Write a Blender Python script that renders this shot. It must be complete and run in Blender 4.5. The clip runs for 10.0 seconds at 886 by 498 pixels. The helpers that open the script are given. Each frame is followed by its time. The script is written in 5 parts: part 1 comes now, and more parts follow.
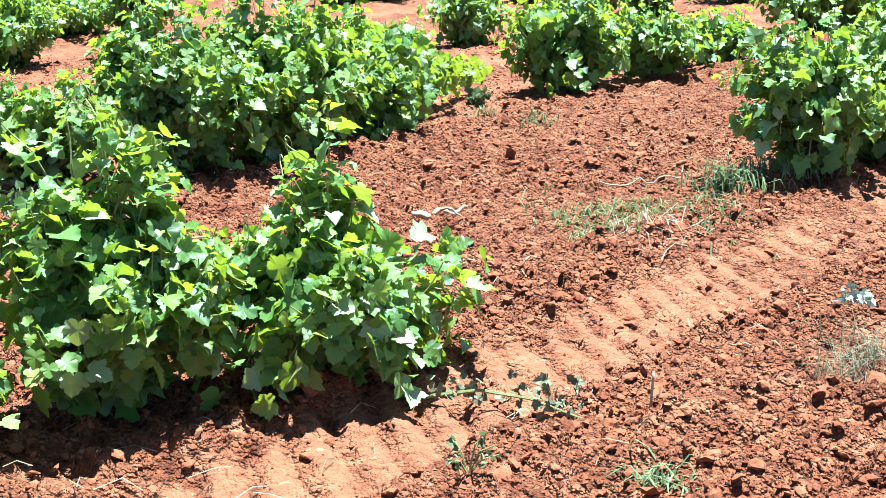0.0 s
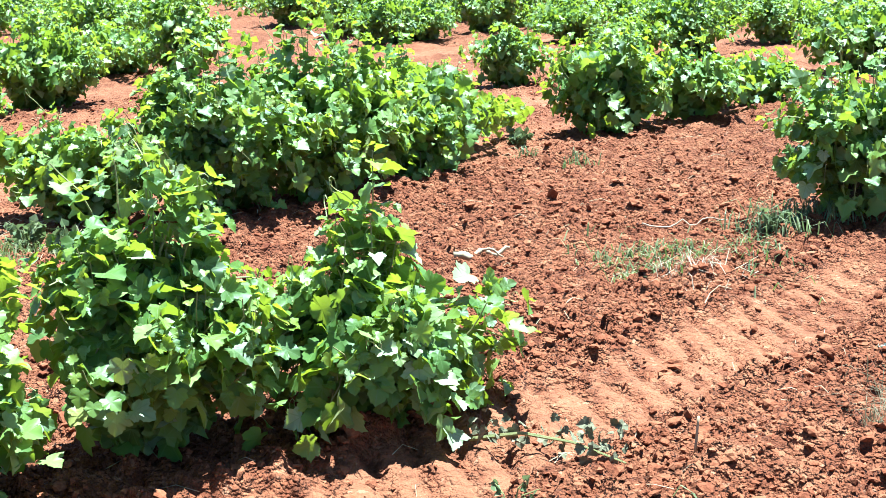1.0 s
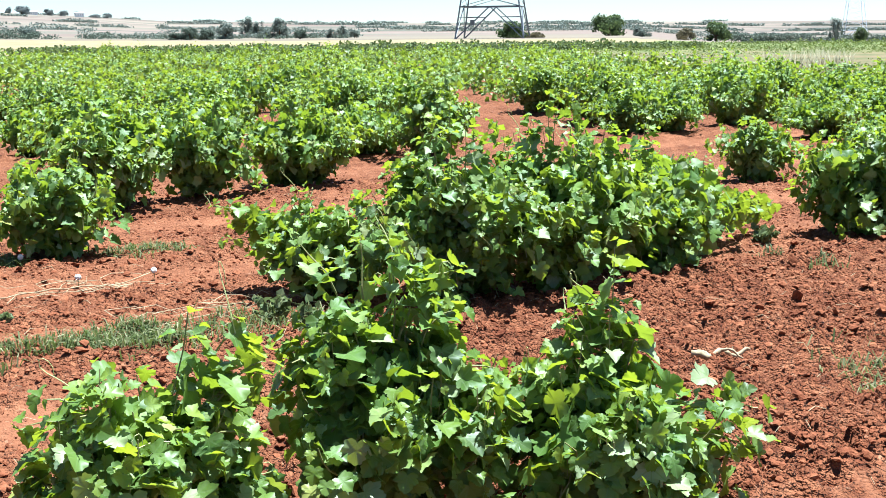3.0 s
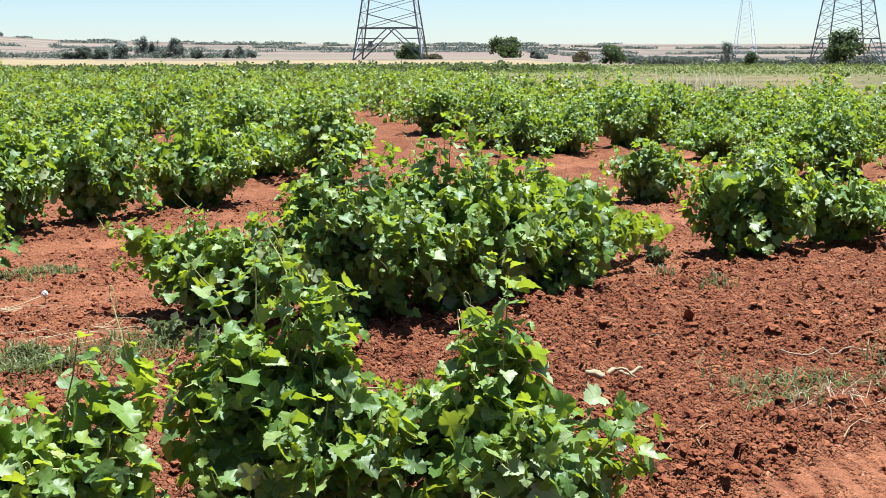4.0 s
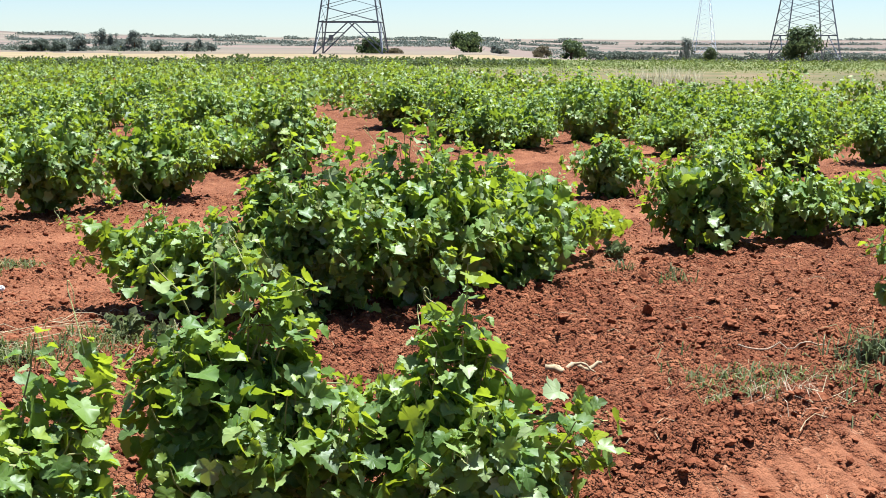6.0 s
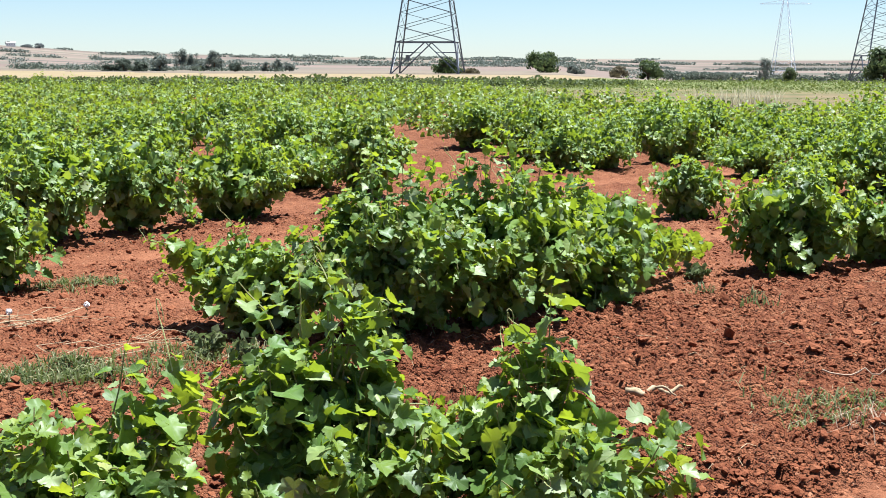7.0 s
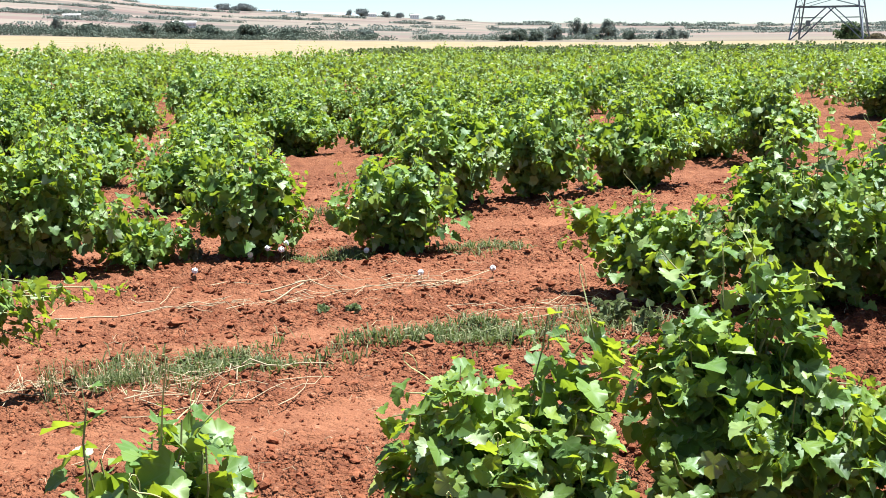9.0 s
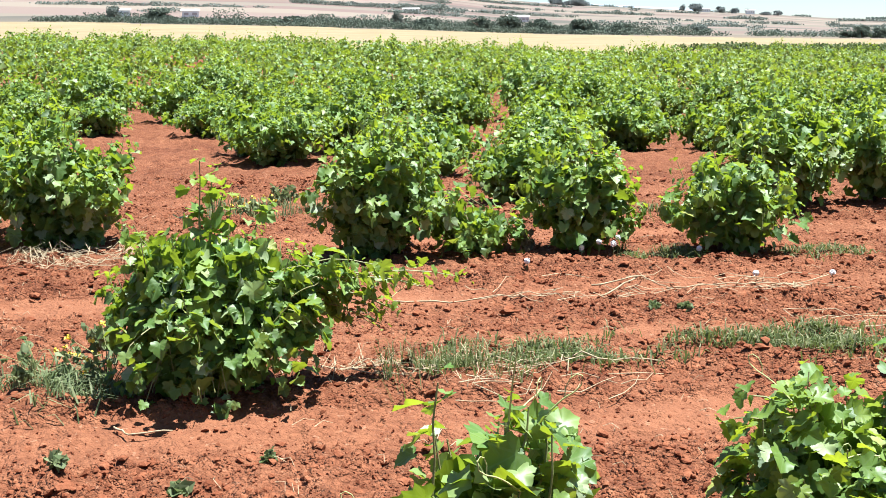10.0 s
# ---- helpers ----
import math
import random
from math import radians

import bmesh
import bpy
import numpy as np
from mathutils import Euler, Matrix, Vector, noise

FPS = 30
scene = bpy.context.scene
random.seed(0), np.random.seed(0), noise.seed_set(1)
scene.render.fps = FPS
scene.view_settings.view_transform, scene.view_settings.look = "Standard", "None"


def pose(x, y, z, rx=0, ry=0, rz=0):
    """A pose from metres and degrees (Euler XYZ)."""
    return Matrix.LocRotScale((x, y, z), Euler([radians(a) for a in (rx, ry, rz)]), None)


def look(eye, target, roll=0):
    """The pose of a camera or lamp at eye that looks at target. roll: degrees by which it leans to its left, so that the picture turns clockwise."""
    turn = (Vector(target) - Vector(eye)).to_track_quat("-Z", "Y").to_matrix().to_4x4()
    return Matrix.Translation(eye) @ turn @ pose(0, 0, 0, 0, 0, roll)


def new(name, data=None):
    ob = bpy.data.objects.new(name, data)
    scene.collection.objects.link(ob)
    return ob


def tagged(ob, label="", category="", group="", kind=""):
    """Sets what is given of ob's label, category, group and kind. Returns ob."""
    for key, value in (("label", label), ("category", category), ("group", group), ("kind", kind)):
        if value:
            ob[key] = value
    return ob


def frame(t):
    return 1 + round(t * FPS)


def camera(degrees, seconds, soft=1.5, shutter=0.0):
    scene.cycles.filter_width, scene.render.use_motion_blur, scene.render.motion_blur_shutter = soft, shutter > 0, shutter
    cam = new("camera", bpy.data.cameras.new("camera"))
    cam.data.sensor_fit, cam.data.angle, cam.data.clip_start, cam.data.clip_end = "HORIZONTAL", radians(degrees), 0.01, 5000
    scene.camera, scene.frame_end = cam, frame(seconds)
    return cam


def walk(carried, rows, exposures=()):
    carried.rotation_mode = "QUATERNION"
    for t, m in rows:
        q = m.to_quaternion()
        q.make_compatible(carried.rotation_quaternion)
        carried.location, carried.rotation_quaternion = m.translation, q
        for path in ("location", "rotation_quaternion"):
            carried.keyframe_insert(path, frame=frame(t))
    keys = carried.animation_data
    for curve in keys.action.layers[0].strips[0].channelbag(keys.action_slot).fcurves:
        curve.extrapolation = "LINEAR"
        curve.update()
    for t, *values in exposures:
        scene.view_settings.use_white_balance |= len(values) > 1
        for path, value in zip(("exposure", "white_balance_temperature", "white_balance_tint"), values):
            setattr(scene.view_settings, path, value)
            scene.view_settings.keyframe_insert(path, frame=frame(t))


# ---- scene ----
cam = camera(35.88, 10.0, 0.5)
PATH = [  # seconds, eye, yaw to the left, pitch, roll
    (0, 0.06, -0.011, 1.571, 5.093, -14.605, -1.849),
    (0.5, 0.05, -0.002, 1.576, 5.167, -13.501, -1.498),
    (1, 0.045, -0.003, 1.578, 6.711, -12.929, -1.839),
    (1.5, 0.029, -0.008, 1.587, 8.149, -11.253, -0.484),
    (2, 0.005, -0.011, 1.588, 11.622, -9.802, -0.807),
    (2.2, -0.004, -0.023, 1.589, 14.863, -9.53, -0.787),
    (2.6, 0.01, -0.01, 1.594, 17.6, -9.35, -0.75),
    (2.9, 0.025, 0.01, 1.6, 17.1, -9.2, -0.7),
    (3.3, 0.034, 0.023, 1.603, 14.755, -9.067, -0.631),
    (3.5, 0.037, 0.017, 1.603, 13.728, -8.715, -0.815),
    (4, 0.046, 0.006, 1.608, 12.349, -8.337, -0.249),
    (4.5, 0.056, 0.002, 1.604, 9.991, -8.233, 0.656),
    (5, 0.063, 0.012, 1.602, 8.207, -8.236, 0.083),
    (5.2, 0.06, 0.01, 1.603, 8.87, -8.45, 0.05),
    (6.3, 0.04, 0, 1.615, 11.06, -8.54, 0.12),
    (6.5, 0.032, -0.001, 1.617, 11.488, -8.256, 0.149),
    (7, 0.021, -0.009, 1.618, 13.83, -7.752, 0.123),
    (7.5, -0.003, -0.006, 1.613, 16.962, -8.12, -0.143),
    (8, -0.033, 0.007, 1.603, 20.732, -8.893, -0.371),
    (8.5, -0.059, 0.022, 1.601, 23.832, -8.987, -0.467),
    (9, -0.098, 0.014, 1.604, 30.143, -8.967, -0.734),
    (9.5, -0.124, 0.01, 1.601, 38.3, -8.516, -0.141),
    (10, -0.163, -0.01, 1.595, 43.725, -9.056, -0.322),
]


def aim(x, y, z, yaw, pitch, roll):
    a, b = radians(yaw), radians(pitch)
    way = Vector((-math.sin(a) * math.cos(b), math.cos(a) * math.cos(b), math.sin(b)))
    return look((x, y, z), Vector((x, y, z)) + way, roll)


EXPOSURE = [(0, 2.60, 4850, -5), (2.2, 2.40, 4900, -4), (3.5, 1.78, 5450, 7), (4.5, 1.58, 5550, 9), (5.2, 1.58, 5550, 9),
            (6.4, 1.68, 5550, 9), (7.5, 1.59, 5550, 10), (8.0, 1.58, 5600, 11), (8.5, 1.80, 5550, 7), (10, 1.86, 5550, 8)]
walk(cam, [(t, aim(*row)) for t, *row in PATH], EXPOSURE)

# ---- light: high summer sun ahead and to the right, clear pale sky ----
SUN_WAY = Vector((0.24, 0.26, 1.45)).normalized()
world = bpy.data.worlds.new("sky")
scene.world = world
world.use_nodes = True
sky = world.node_tree.nodes.new("ShaderNodeTexSky")
sky.sky_type, sky.sun_disc = "NISHITA", False
sky.sun_elevation = math.asin(SUN_WAY.z)
sky.sun_rotation = math.atan2(SUN_WAY.x, SUN_WAY.y)
sky.dust_density, sky.air_density, sky.ozone_density = 0.3, 1.0, 2.0
sky.altitude = 1500
back = world.node_tree.nodes["Background"]
back.inputs["Strength"].default_value = 0.040
world.node_tree.links.new(sky.outputs[0], back.inputs["Color"])
sun = new("sun", bpy.data.lights.new("sun", "SUN"))
sun.data.energy, sun.data.angle, sun.data.color = 5.0, radians(0.55), (1.0, 0.95, 0.86)
sun.matrix_world = look(SUN_WAY * 60, (0, 0, 0))


# ---- materials ----
class Nodes:
    def __init__(self, name):
        self.mat = bpy.data.materials.new(name)
        self.mat.use_nodes = True
        self.tree = self.mat.node_tree
        self.shader = self.tree.nodes["Principled BSDF"]
        self.out = self.tree.nodes["Material Output"]

    def add(self, kind, operation=None, data_type=None, blend_type=None, attribute_name=None):
        node = self.tree.nodes.new(kind)
        if operation:
            node.operation = operation
        if data_type:
            node.data_type = data_type
        if blend_type:
            node.blend_type = blend_type
        if attribute_name:
            node.attribute_name = attribute_name
        return node

    def link(self, a, b):
        self.tree.links.new(a, b)

    def put(self, socket, value):
        if isinstance(value, (int, float, tuple)):
            socket.default_value = value
        else:
            self.link(value, socket)

    def math(self, op, a, b=0.0):
        node = self.add("ShaderNodeMath", operation=op)
        self.put(node.inputs[0], a)
        self.put(node.inputs[1], b)
        return node.outputs[0]

    def noise(self, vector, scale, detail=4.0, rough=0.55):
        node = self.add("ShaderNodeTexNoise")
        self.put(node.inputs["Vector"], vector)
        node.inputs["Scale"].default_value, node.inputs["Detail"].default_value, node.inputs["Roughness"].default_value = scale, detail, rough
        return node.outputs["Fac"]

    def cells(self, scale):
        """Distance from the middle of a cell, 0 to 1, and a random value for each cell, on the lie of the land."""
        node = self.add("ShaderNodeTexVoronoi")
        node.inputs["Scale"].default_value, node.inputs["Randomness"].default_value = scale, 1.0
        warp = self.add("ShaderNodeVectorMath", operation="ADD")
        shift = self.add("ShaderNodeTexNoise")
        shift.inputs["Scale"].default_value = scale * 0.6
        soft = self.add("ShaderNodeVectorMath", operation="SCALE")
        soft.inputs["Scale"].default_value = 0.6 / scale
        p = self.place()
        self.link(p, shift.inputs["Vector"])
        self.link(shift.outputs["Color"], soft.inputs[0])
        self.link(p, warp.inputs[0])
        self.link(soft.outputs[0], warp.inputs[1])
        self.link(warp.outputs[0], node.inputs["Vector"])
        split = self.add("ShaderNodeSeparateColor")
        self.link(node.outputs["Color"], split.inputs[0])
        return node.outputs["Distance"], split.outputs[0]

    def ramp(self, fac, stops):
        node = self.add("ShaderNodeValToRGB")
        while len(node.color_ramp.elements) < len(stops):
            node.color_ramp.elements.new(0.5)
        for e, (at, c) in zip(node.color_ramp.elements, stops):
            e.position, e.color = at, (*c, 1)
        self.put(node.inputs[0], fac)
        return node.outputs[0]

    def mix(self, fac, a, b, blend="MIX"):
        node = self.add("ShaderNodeMix", data_type="RGBA", blend_type=blend)
        self.put(node.inputs[0], fac)
        self.put(node.inputs[6], (*a, 1) if isinstance(a, tuple) else a)
        self.put(node.inputs[7], (*b, 1) if isinstance(b, tuple) else b)
        return node.outputs[2]

    def bump(self, height, strength, distance):
        node = self.add("ShaderNodeBump")
        node.inputs["Strength"].default_value, node.inputs["Distance"].default_value = strength, distance
        self.put(node.inputs["Height"], height)
        self.link(node.outputs[0], self.shader.inputs["Normal"])

    def finish(self, colour, rough=0.8, spec=0.3, metal=0.0):
        self.put(self.shader.inputs["Base Color"], (*colour, 1) if isinstance(colour, tuple) else colour)
        self.put(self.shader.inputs["Roughness"], rough)
        self.shader.inputs["Specular IOR Level"].default_value = spec
        self.shader.inputs["Metallic"].default_value = metal
        return self.mat

    def place(self):
        return self.add("ShaderNodeNewGeometry").outputs["Position"]


def leaf_material(name, stops, glow, through_share, rough, joined, veins=True, spec=0.2):
    n = Nodes(name)
    rnd = n.add("ShaderNodeNewGeometry").outputs["Random Per Island"] if joined else n.add("ShaderNodeObjectInfo").outputs["Random"]
    base = n.ramp(rnd, stops)
    patch = n.noise(n.place(), 25.0, 2.0)
    base = n.mix(n.math("MULTIPLY", patch, 0.35), base, (0.11, 0.155, 0.028))
    if veins:
        uv = n.add("ShaderNodeUVMap").outputs[0]
        sep = n.add("ShaderNodeSeparateXYZ")
        n.link(uv, sep.inputs[0])
        angle = n.math("ARCTAN2", sep.outputs[0], sep.outputs[1])
        far = n.math("MULTIPLY", n.math("PINGPONG", n.math("ADD", angle, 10 * 0.87), 0.435), n.math("ABSOLUTE", sep.outputs[1]))
        line = n.math("LESS_THAN", far, 0.018)
        base = n.mix(n.math("MULTIPLY", line, 0.45), base, (0.15, 0.21, 0.07))
        n.bump(n.math("ADD", n.math("MULTIPLY", line, -0.6), patch), 0.35, 0.006)
    mat = n.finish(base, rough, spec)
    trans = n.add("ShaderNodeBsdfTranslucent")
    n.put(trans.inputs["Color"], n.mix(0.75, base, glow))
    mixer = n.add("ShaderNodeMixShader")
    mixer.inputs[0].default_value = through_share
    n.link(n.shader.outputs[0], mixer.inputs[1])
    n.link(trans.outputs[0], mixer.inputs[2])
    n.link(mixer.outputs[0], n.out.inputs["Surface"])
    return mat


VINE_STOPS = [(0.0, (0.026, 0.054, 0.014)), (0.36, (0.076, 0.146, 0.027)), (0.68, (0.162, 0.240, 0.044)), (0.86, (0.23, 0.285, 0.105)), (0.96, (0.31, 0.35, 0.21)), (1.0, (0.29, 0.29, 0.06))]
TIP_STOPS = [(0.0, (0.075, 0.135, 0.018)), (0.5, (0.14, 0.21, 0.026)), (1.0, (0.24, 0.29, 0.04))]
TIP_LEAF = leaf_material("young_leaf", TIP_STOPS, (0.52, 0.60, 0.015), 0.38, 0.45, False, spec=0.35)
TIPS = leaf_material("young_foliage", TIP_STOPS, (0.50, 0.60, 0.015), 0.36, 0.5, True, spec=0.3)
LEAF = leaf_material("vine_leaf", VINE_STOPS, (0.50, 0.58, 0.014), 0.30, 0.46, False, spec=0.34)
FOLIAGE = leaf_material("vine_foliage", VINE_STOPS, (0.46, 0.58, 0.016), 0.29, 0.5, True, spec=0.28)
GRASS = leaf_material("grass_blades", [(0, (0.034, 0.046, 0.014)), (0.5, (0.074, 0.090, 0.030)), (0.78, (0.17, 0.165, 0.08)), (1, (0.34, 0.30, 0.17))], (0.2, 0.25, 0.05), 0.3, 0.6, True, False)
WEED = leaf_material("weed_leaf", [(0, (0.072, 0.095, 0.042)), (0.6, (0.135, 0.155, 0.075)), (1, (0.23, 0.23, 0.12))], (0.2, 0.25, 0.08), 0.3, 0.6, True, False)
TREE = leaf_material("tree_leaf", [(0, (0.034, 0.052, 0.026)), (0.6, (0.054, 0.078, 0.036)), (1, (0.085, 0.105, 0.048))], (0.16, 0.2, 0.06), 0.32, 0.6, True, False)
# dark hedge green with a little blue-grey haze mixed into the colour
HEDGE = leaf_material("hazed_hedge_leaf", [(0, (0.066, 0.078, 0.070)), (0.6, (0.086, 0.100, 0.086)), (1, (0.115, 0.128, 0.105))], (0.13, 0.15, 0.11), 0.25, 0.7, True, False)
# leaf greens lightened and greyed to put haze on trees across the plain
FAR_TREE = leaf_material("far_tree_hazed_leaf", [(0, (0.145, 0.158, 0.152)), (0.6, (0.175, 0.19, 0.178)), (1, (0.215, 0.22, 0.20))], (0.17, 0.19, 0.14), 0.3, 0.7, True, False)
# air haze over the far ridge is painted into these grey leaf colours
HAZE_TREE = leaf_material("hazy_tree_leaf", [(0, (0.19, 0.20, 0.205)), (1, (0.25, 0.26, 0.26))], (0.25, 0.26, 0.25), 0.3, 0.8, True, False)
DRY_STALK = leaf_material("dry_stalk", [(0, (0.34, 0.30, 0.19)), (1, (0.52, 0.47, 0.32))], (0.55, 0.50, 0.34), 0.45, 0.8, True, False)
SHRUB = leaf_material("scrub_leaf", [(0, (0.050, 0.062, 0.028)), (0.6, (0.085, 0.105, 0.048)), (1, (0.13, 0.14, 0.07))], (0.2, 0.24, 0.06), 0.3, 0.7, True, False)
FALLOW = leaf_material("fallow_leaf", [(0, (0.070, 0.090, 0.022)), (0.6, (0.105, 0.125, 0.034)), (1, (0.16, 0.155, 0.055))], (0.2, 0.24, 0.04), 0.25, 0.7, True, False)
DRY_TREE = leaf_material("dry_shrub_leaf", [(0, (0.13, 0.10, 0.07)), (1, (0.22, 0.17, 0.11))], (0.2, 0.16, 0.08), 0.2, 0.7, True, False)


def simple(name, a, b, scale, rough, spec=0.3, metal=0.0, bump=0.3, depth=0.004):
    n = Nodes(name)
    p = n.place()
    coarse, fine = n.noise(p, scale, 4.0), n.noise(p, scale * 6, 3.0)
    n.bump(fine, bump, depth)
    return n.finish(n.ramp(n.math("ADD", n.math("MULTIPLY", coarse, 0.7), n.math("MULTIPLY", fine, 0.3)), [(0.3, a), (0.7, b)]), rough, spec, metal)


BARK = simple("vine_bark", (0.05, 0.033, 0.022), (0.15, 0.10, 0.065), 30, 0.9, 0.2, 0, 0.8, 0.01)
CANE = simple("green_cane", (0.13, 0.15, 0.045), (0.24, 0.21, 0.08), 25, 0.6)
TENDRIL = simple("pale_tendril", (0.28, 0.30, 0.10), (0.42, 0.42, 0.17), 25, 0.6)
STRAW = simple("dry_straw", (0.22, 0.155, 0.08), (0.42, 0.33, 0.20), 14, 0.8)
TWIG = simple("dry_twig", (0.24, 0.17, 0.11), (0.45, 0.35, 0.24), 20, 0.85)
STEEL = simple("galvanised_steel", (0.10, 0.105, 0.115), (0.19, 0.195, 0.21), 0.8, 0.55, 0.5, 0.35, 0.1, 0.01)
# same grey steel, whitened in the base colour to stand for distance haze
HAZED_STEEL = simple("hazed_galvanised_steel", (0.80, 0.84, 0.88), (0.86, 0.89, 0.92), 0.8, 0.6, 0.4, 0.0, 0.1, 0.01)
PLASTER = simple("pale_plaster", (0.70, 0.69, 0.66), (0.80, 0.79, 0.76), 0.6, 0.85)
ROOF = simple("roof_sheet", (0.3, 0.27, 0.25), (0.45, 0.4, 0.36), 0.6, 0.7)
PETAL = simple("white_seed_head", (0.7, 0.68, 0.66), (0.85, 0.83, 0.8), 60, 0.8)
WILTED = simple("wilted_leaf", (0.075, 0.07, 0.035), (0.20, 0.18, 0.10), 30, 0.85)
PALE_WEED = simple("silvery_weed_leaf", (0.26, 0.28, 0.22), (0.42, 0.43, 0.36), 40, 0.8)
YELLOW = simple("yellow_petal", (0.7, 0.5, 0.04), (0.8, 0.62, 0.08), 60, 0.7)


def soil_colour(n):
    p = n.place()
    big, mid, fine = n.noise(p, 0.7, 3.0), n.noise(p, 7.0, 5.0, 0.65), n.noise(p, 60.0, 4.0, 0.7)
    mixed = n.math("ADD", n.math("MULTIPLY", mid, 0.55), n.math("ADD", n.math("MULTIPLY", fine, 0.3), n.math("MULTIPLY", big, 0.15)))
    return n.ramp(mixed, [(0.36, (0.072, 0.019, 0.008)), (0.46, (0.148, 0.047, 0.020)), (0.56, (0.212, 0.079, 0.036)), (0.70, (0.30, 0.139, 0.072))]), fine, mid


def soil_material():
    n = Nodes("red_soil")
    colour, fine, mid = soil_colour(n)
    pack = n.add("ShaderNodeAttribute", attribute_name="packed").outputs["Fac"]
    colour = n.mix(n.math("MULTIPLY", pack, 0.55), colour, (0.245, 0.104, 0.051))
    dry = n.noise(n.place(), 22.0, 3.0)
    colour = n.mix(n.math("MULTIPLY", n.math("GREATER_THAN", dry, 0.66), 0.3), colour, (0.42, 0.24, 0.14))
    grains = n.cells(38.0)
    grit = n.cells(95.0)
    loose = n.math("SUBTRACT", 1.0, n.math("MULTIPLY", pack, 0.75))
    lump = n.math("MULTIPLY", n.math("ADD", n.math("MULTIPLY", n.math("SUBTRACT", 1.0, grains[0]), 1.0), n.math("MULTIPLY", n.math("SUBTRACT", 1.0, grit[0]), 0.45)), loose)
    colour = n.mix(n.math("MULTIPLY", loose, 0.55), colour, n.mix(1.0, colour, n.ramp(grains[1], [(0.1, (0.6, 0.56, 0.54)), (0.5, (0.95, 0.92, 0.9)), (0.9, (1.45, 1.5, 1.5))]), "MULTIPLY"))
    n.bump(n.math("ADD", n.math("ADD", n.math("MULTIPLY", fine, 0.5), mid), n.math("MULTIPLY", lump, 1.4)), 1.0, 0.032)
    return n.finish(colour, 0.95, 0.12)


def clod_material():
    n = Nodes("red_clod")
    colour, fine, mid = soil_colour(n)
    n.bump(n.math("ADD", fine, mid), 0.6, 0.012)
    return n.finish(colour, 0.95, 0.12)


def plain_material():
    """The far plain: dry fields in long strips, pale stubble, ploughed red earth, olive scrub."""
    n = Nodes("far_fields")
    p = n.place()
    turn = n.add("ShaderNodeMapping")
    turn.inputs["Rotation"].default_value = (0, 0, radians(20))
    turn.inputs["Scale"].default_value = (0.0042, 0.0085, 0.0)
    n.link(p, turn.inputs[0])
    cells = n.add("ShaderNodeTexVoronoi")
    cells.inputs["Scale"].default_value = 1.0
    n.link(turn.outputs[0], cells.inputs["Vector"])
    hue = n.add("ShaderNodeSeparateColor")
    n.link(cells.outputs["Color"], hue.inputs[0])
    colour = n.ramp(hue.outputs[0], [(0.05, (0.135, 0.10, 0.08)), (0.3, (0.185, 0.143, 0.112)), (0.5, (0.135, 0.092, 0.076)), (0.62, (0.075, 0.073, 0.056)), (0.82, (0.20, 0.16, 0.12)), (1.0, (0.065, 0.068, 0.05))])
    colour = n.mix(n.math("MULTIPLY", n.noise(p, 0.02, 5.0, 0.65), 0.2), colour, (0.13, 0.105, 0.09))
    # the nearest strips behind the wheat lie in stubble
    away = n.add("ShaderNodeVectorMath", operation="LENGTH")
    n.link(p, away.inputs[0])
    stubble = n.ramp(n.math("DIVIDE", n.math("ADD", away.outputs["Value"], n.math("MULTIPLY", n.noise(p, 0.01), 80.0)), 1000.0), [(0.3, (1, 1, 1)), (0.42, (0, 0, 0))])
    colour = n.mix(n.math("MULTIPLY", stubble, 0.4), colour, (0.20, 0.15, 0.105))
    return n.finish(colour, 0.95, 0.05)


def wheat_material():
    n = Nodes("ripe_wheat")
    p = n.place()
    mixed = n.math("ADD", n.math("MULTIPLY", n.noise(p, 0.15, 4.0), 0.6), n.math("MULTIPLY", n.noise(p, 3.0, 3.0), 0.4))
    return n.finish(n.ramp(mixed, [(0.35, (0.165, 0.122, 0.062)), (0.65, (0.235, 0.184, 0.102))]), 0.9, 0.1)


def scrub_material():
    """Fallow: dry tan soil with thin straw near the vines, green weeds farther out."""
    n = Nodes("weedy_fallow")
    p = n.place()
    mixed = n.math("ADD", n.math("MULTIPLY", n.noise(p, 0.22, 4.0), 0.65), n.math("MULTIPLY", n.noise(p, 2.5, 4.0), 0.35))
    green = n.ramp(mixed, [(0.4, (0.085, 0.105, 0.03)), (0.52, (0.115, 0.125, 0.042)), (0.64, (0.16, 0.14, 0.06))])
    tan = n.ramp(mixed, [(0.4, (0.080, 0.080, 0.032)), (0.52, (0.120, 0.094, 0.046)), (0.64, (0.165, 0.118, 0.066))])
    away = n.add("ShaderNodeVectorMath", operation="LENGTH")
    n.link(p, away.inputs[0])
    share = n.ramp(n.math("DIVIDE", n.math("ADD", away.outputs["Value"], n.math("MULTIPLY", n.noise(p, 0.06), 24.0)), 200.0), [(0.44, (0, 0, 0)), (0.54, (1, 1, 1))])
    return n.finish(n.mix(share, tan, green), 0.95, 0.1)


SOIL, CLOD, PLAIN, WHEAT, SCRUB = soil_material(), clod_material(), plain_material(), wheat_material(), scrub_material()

# ---- helpers for building ----
RNG = np.random.default_rng(7)


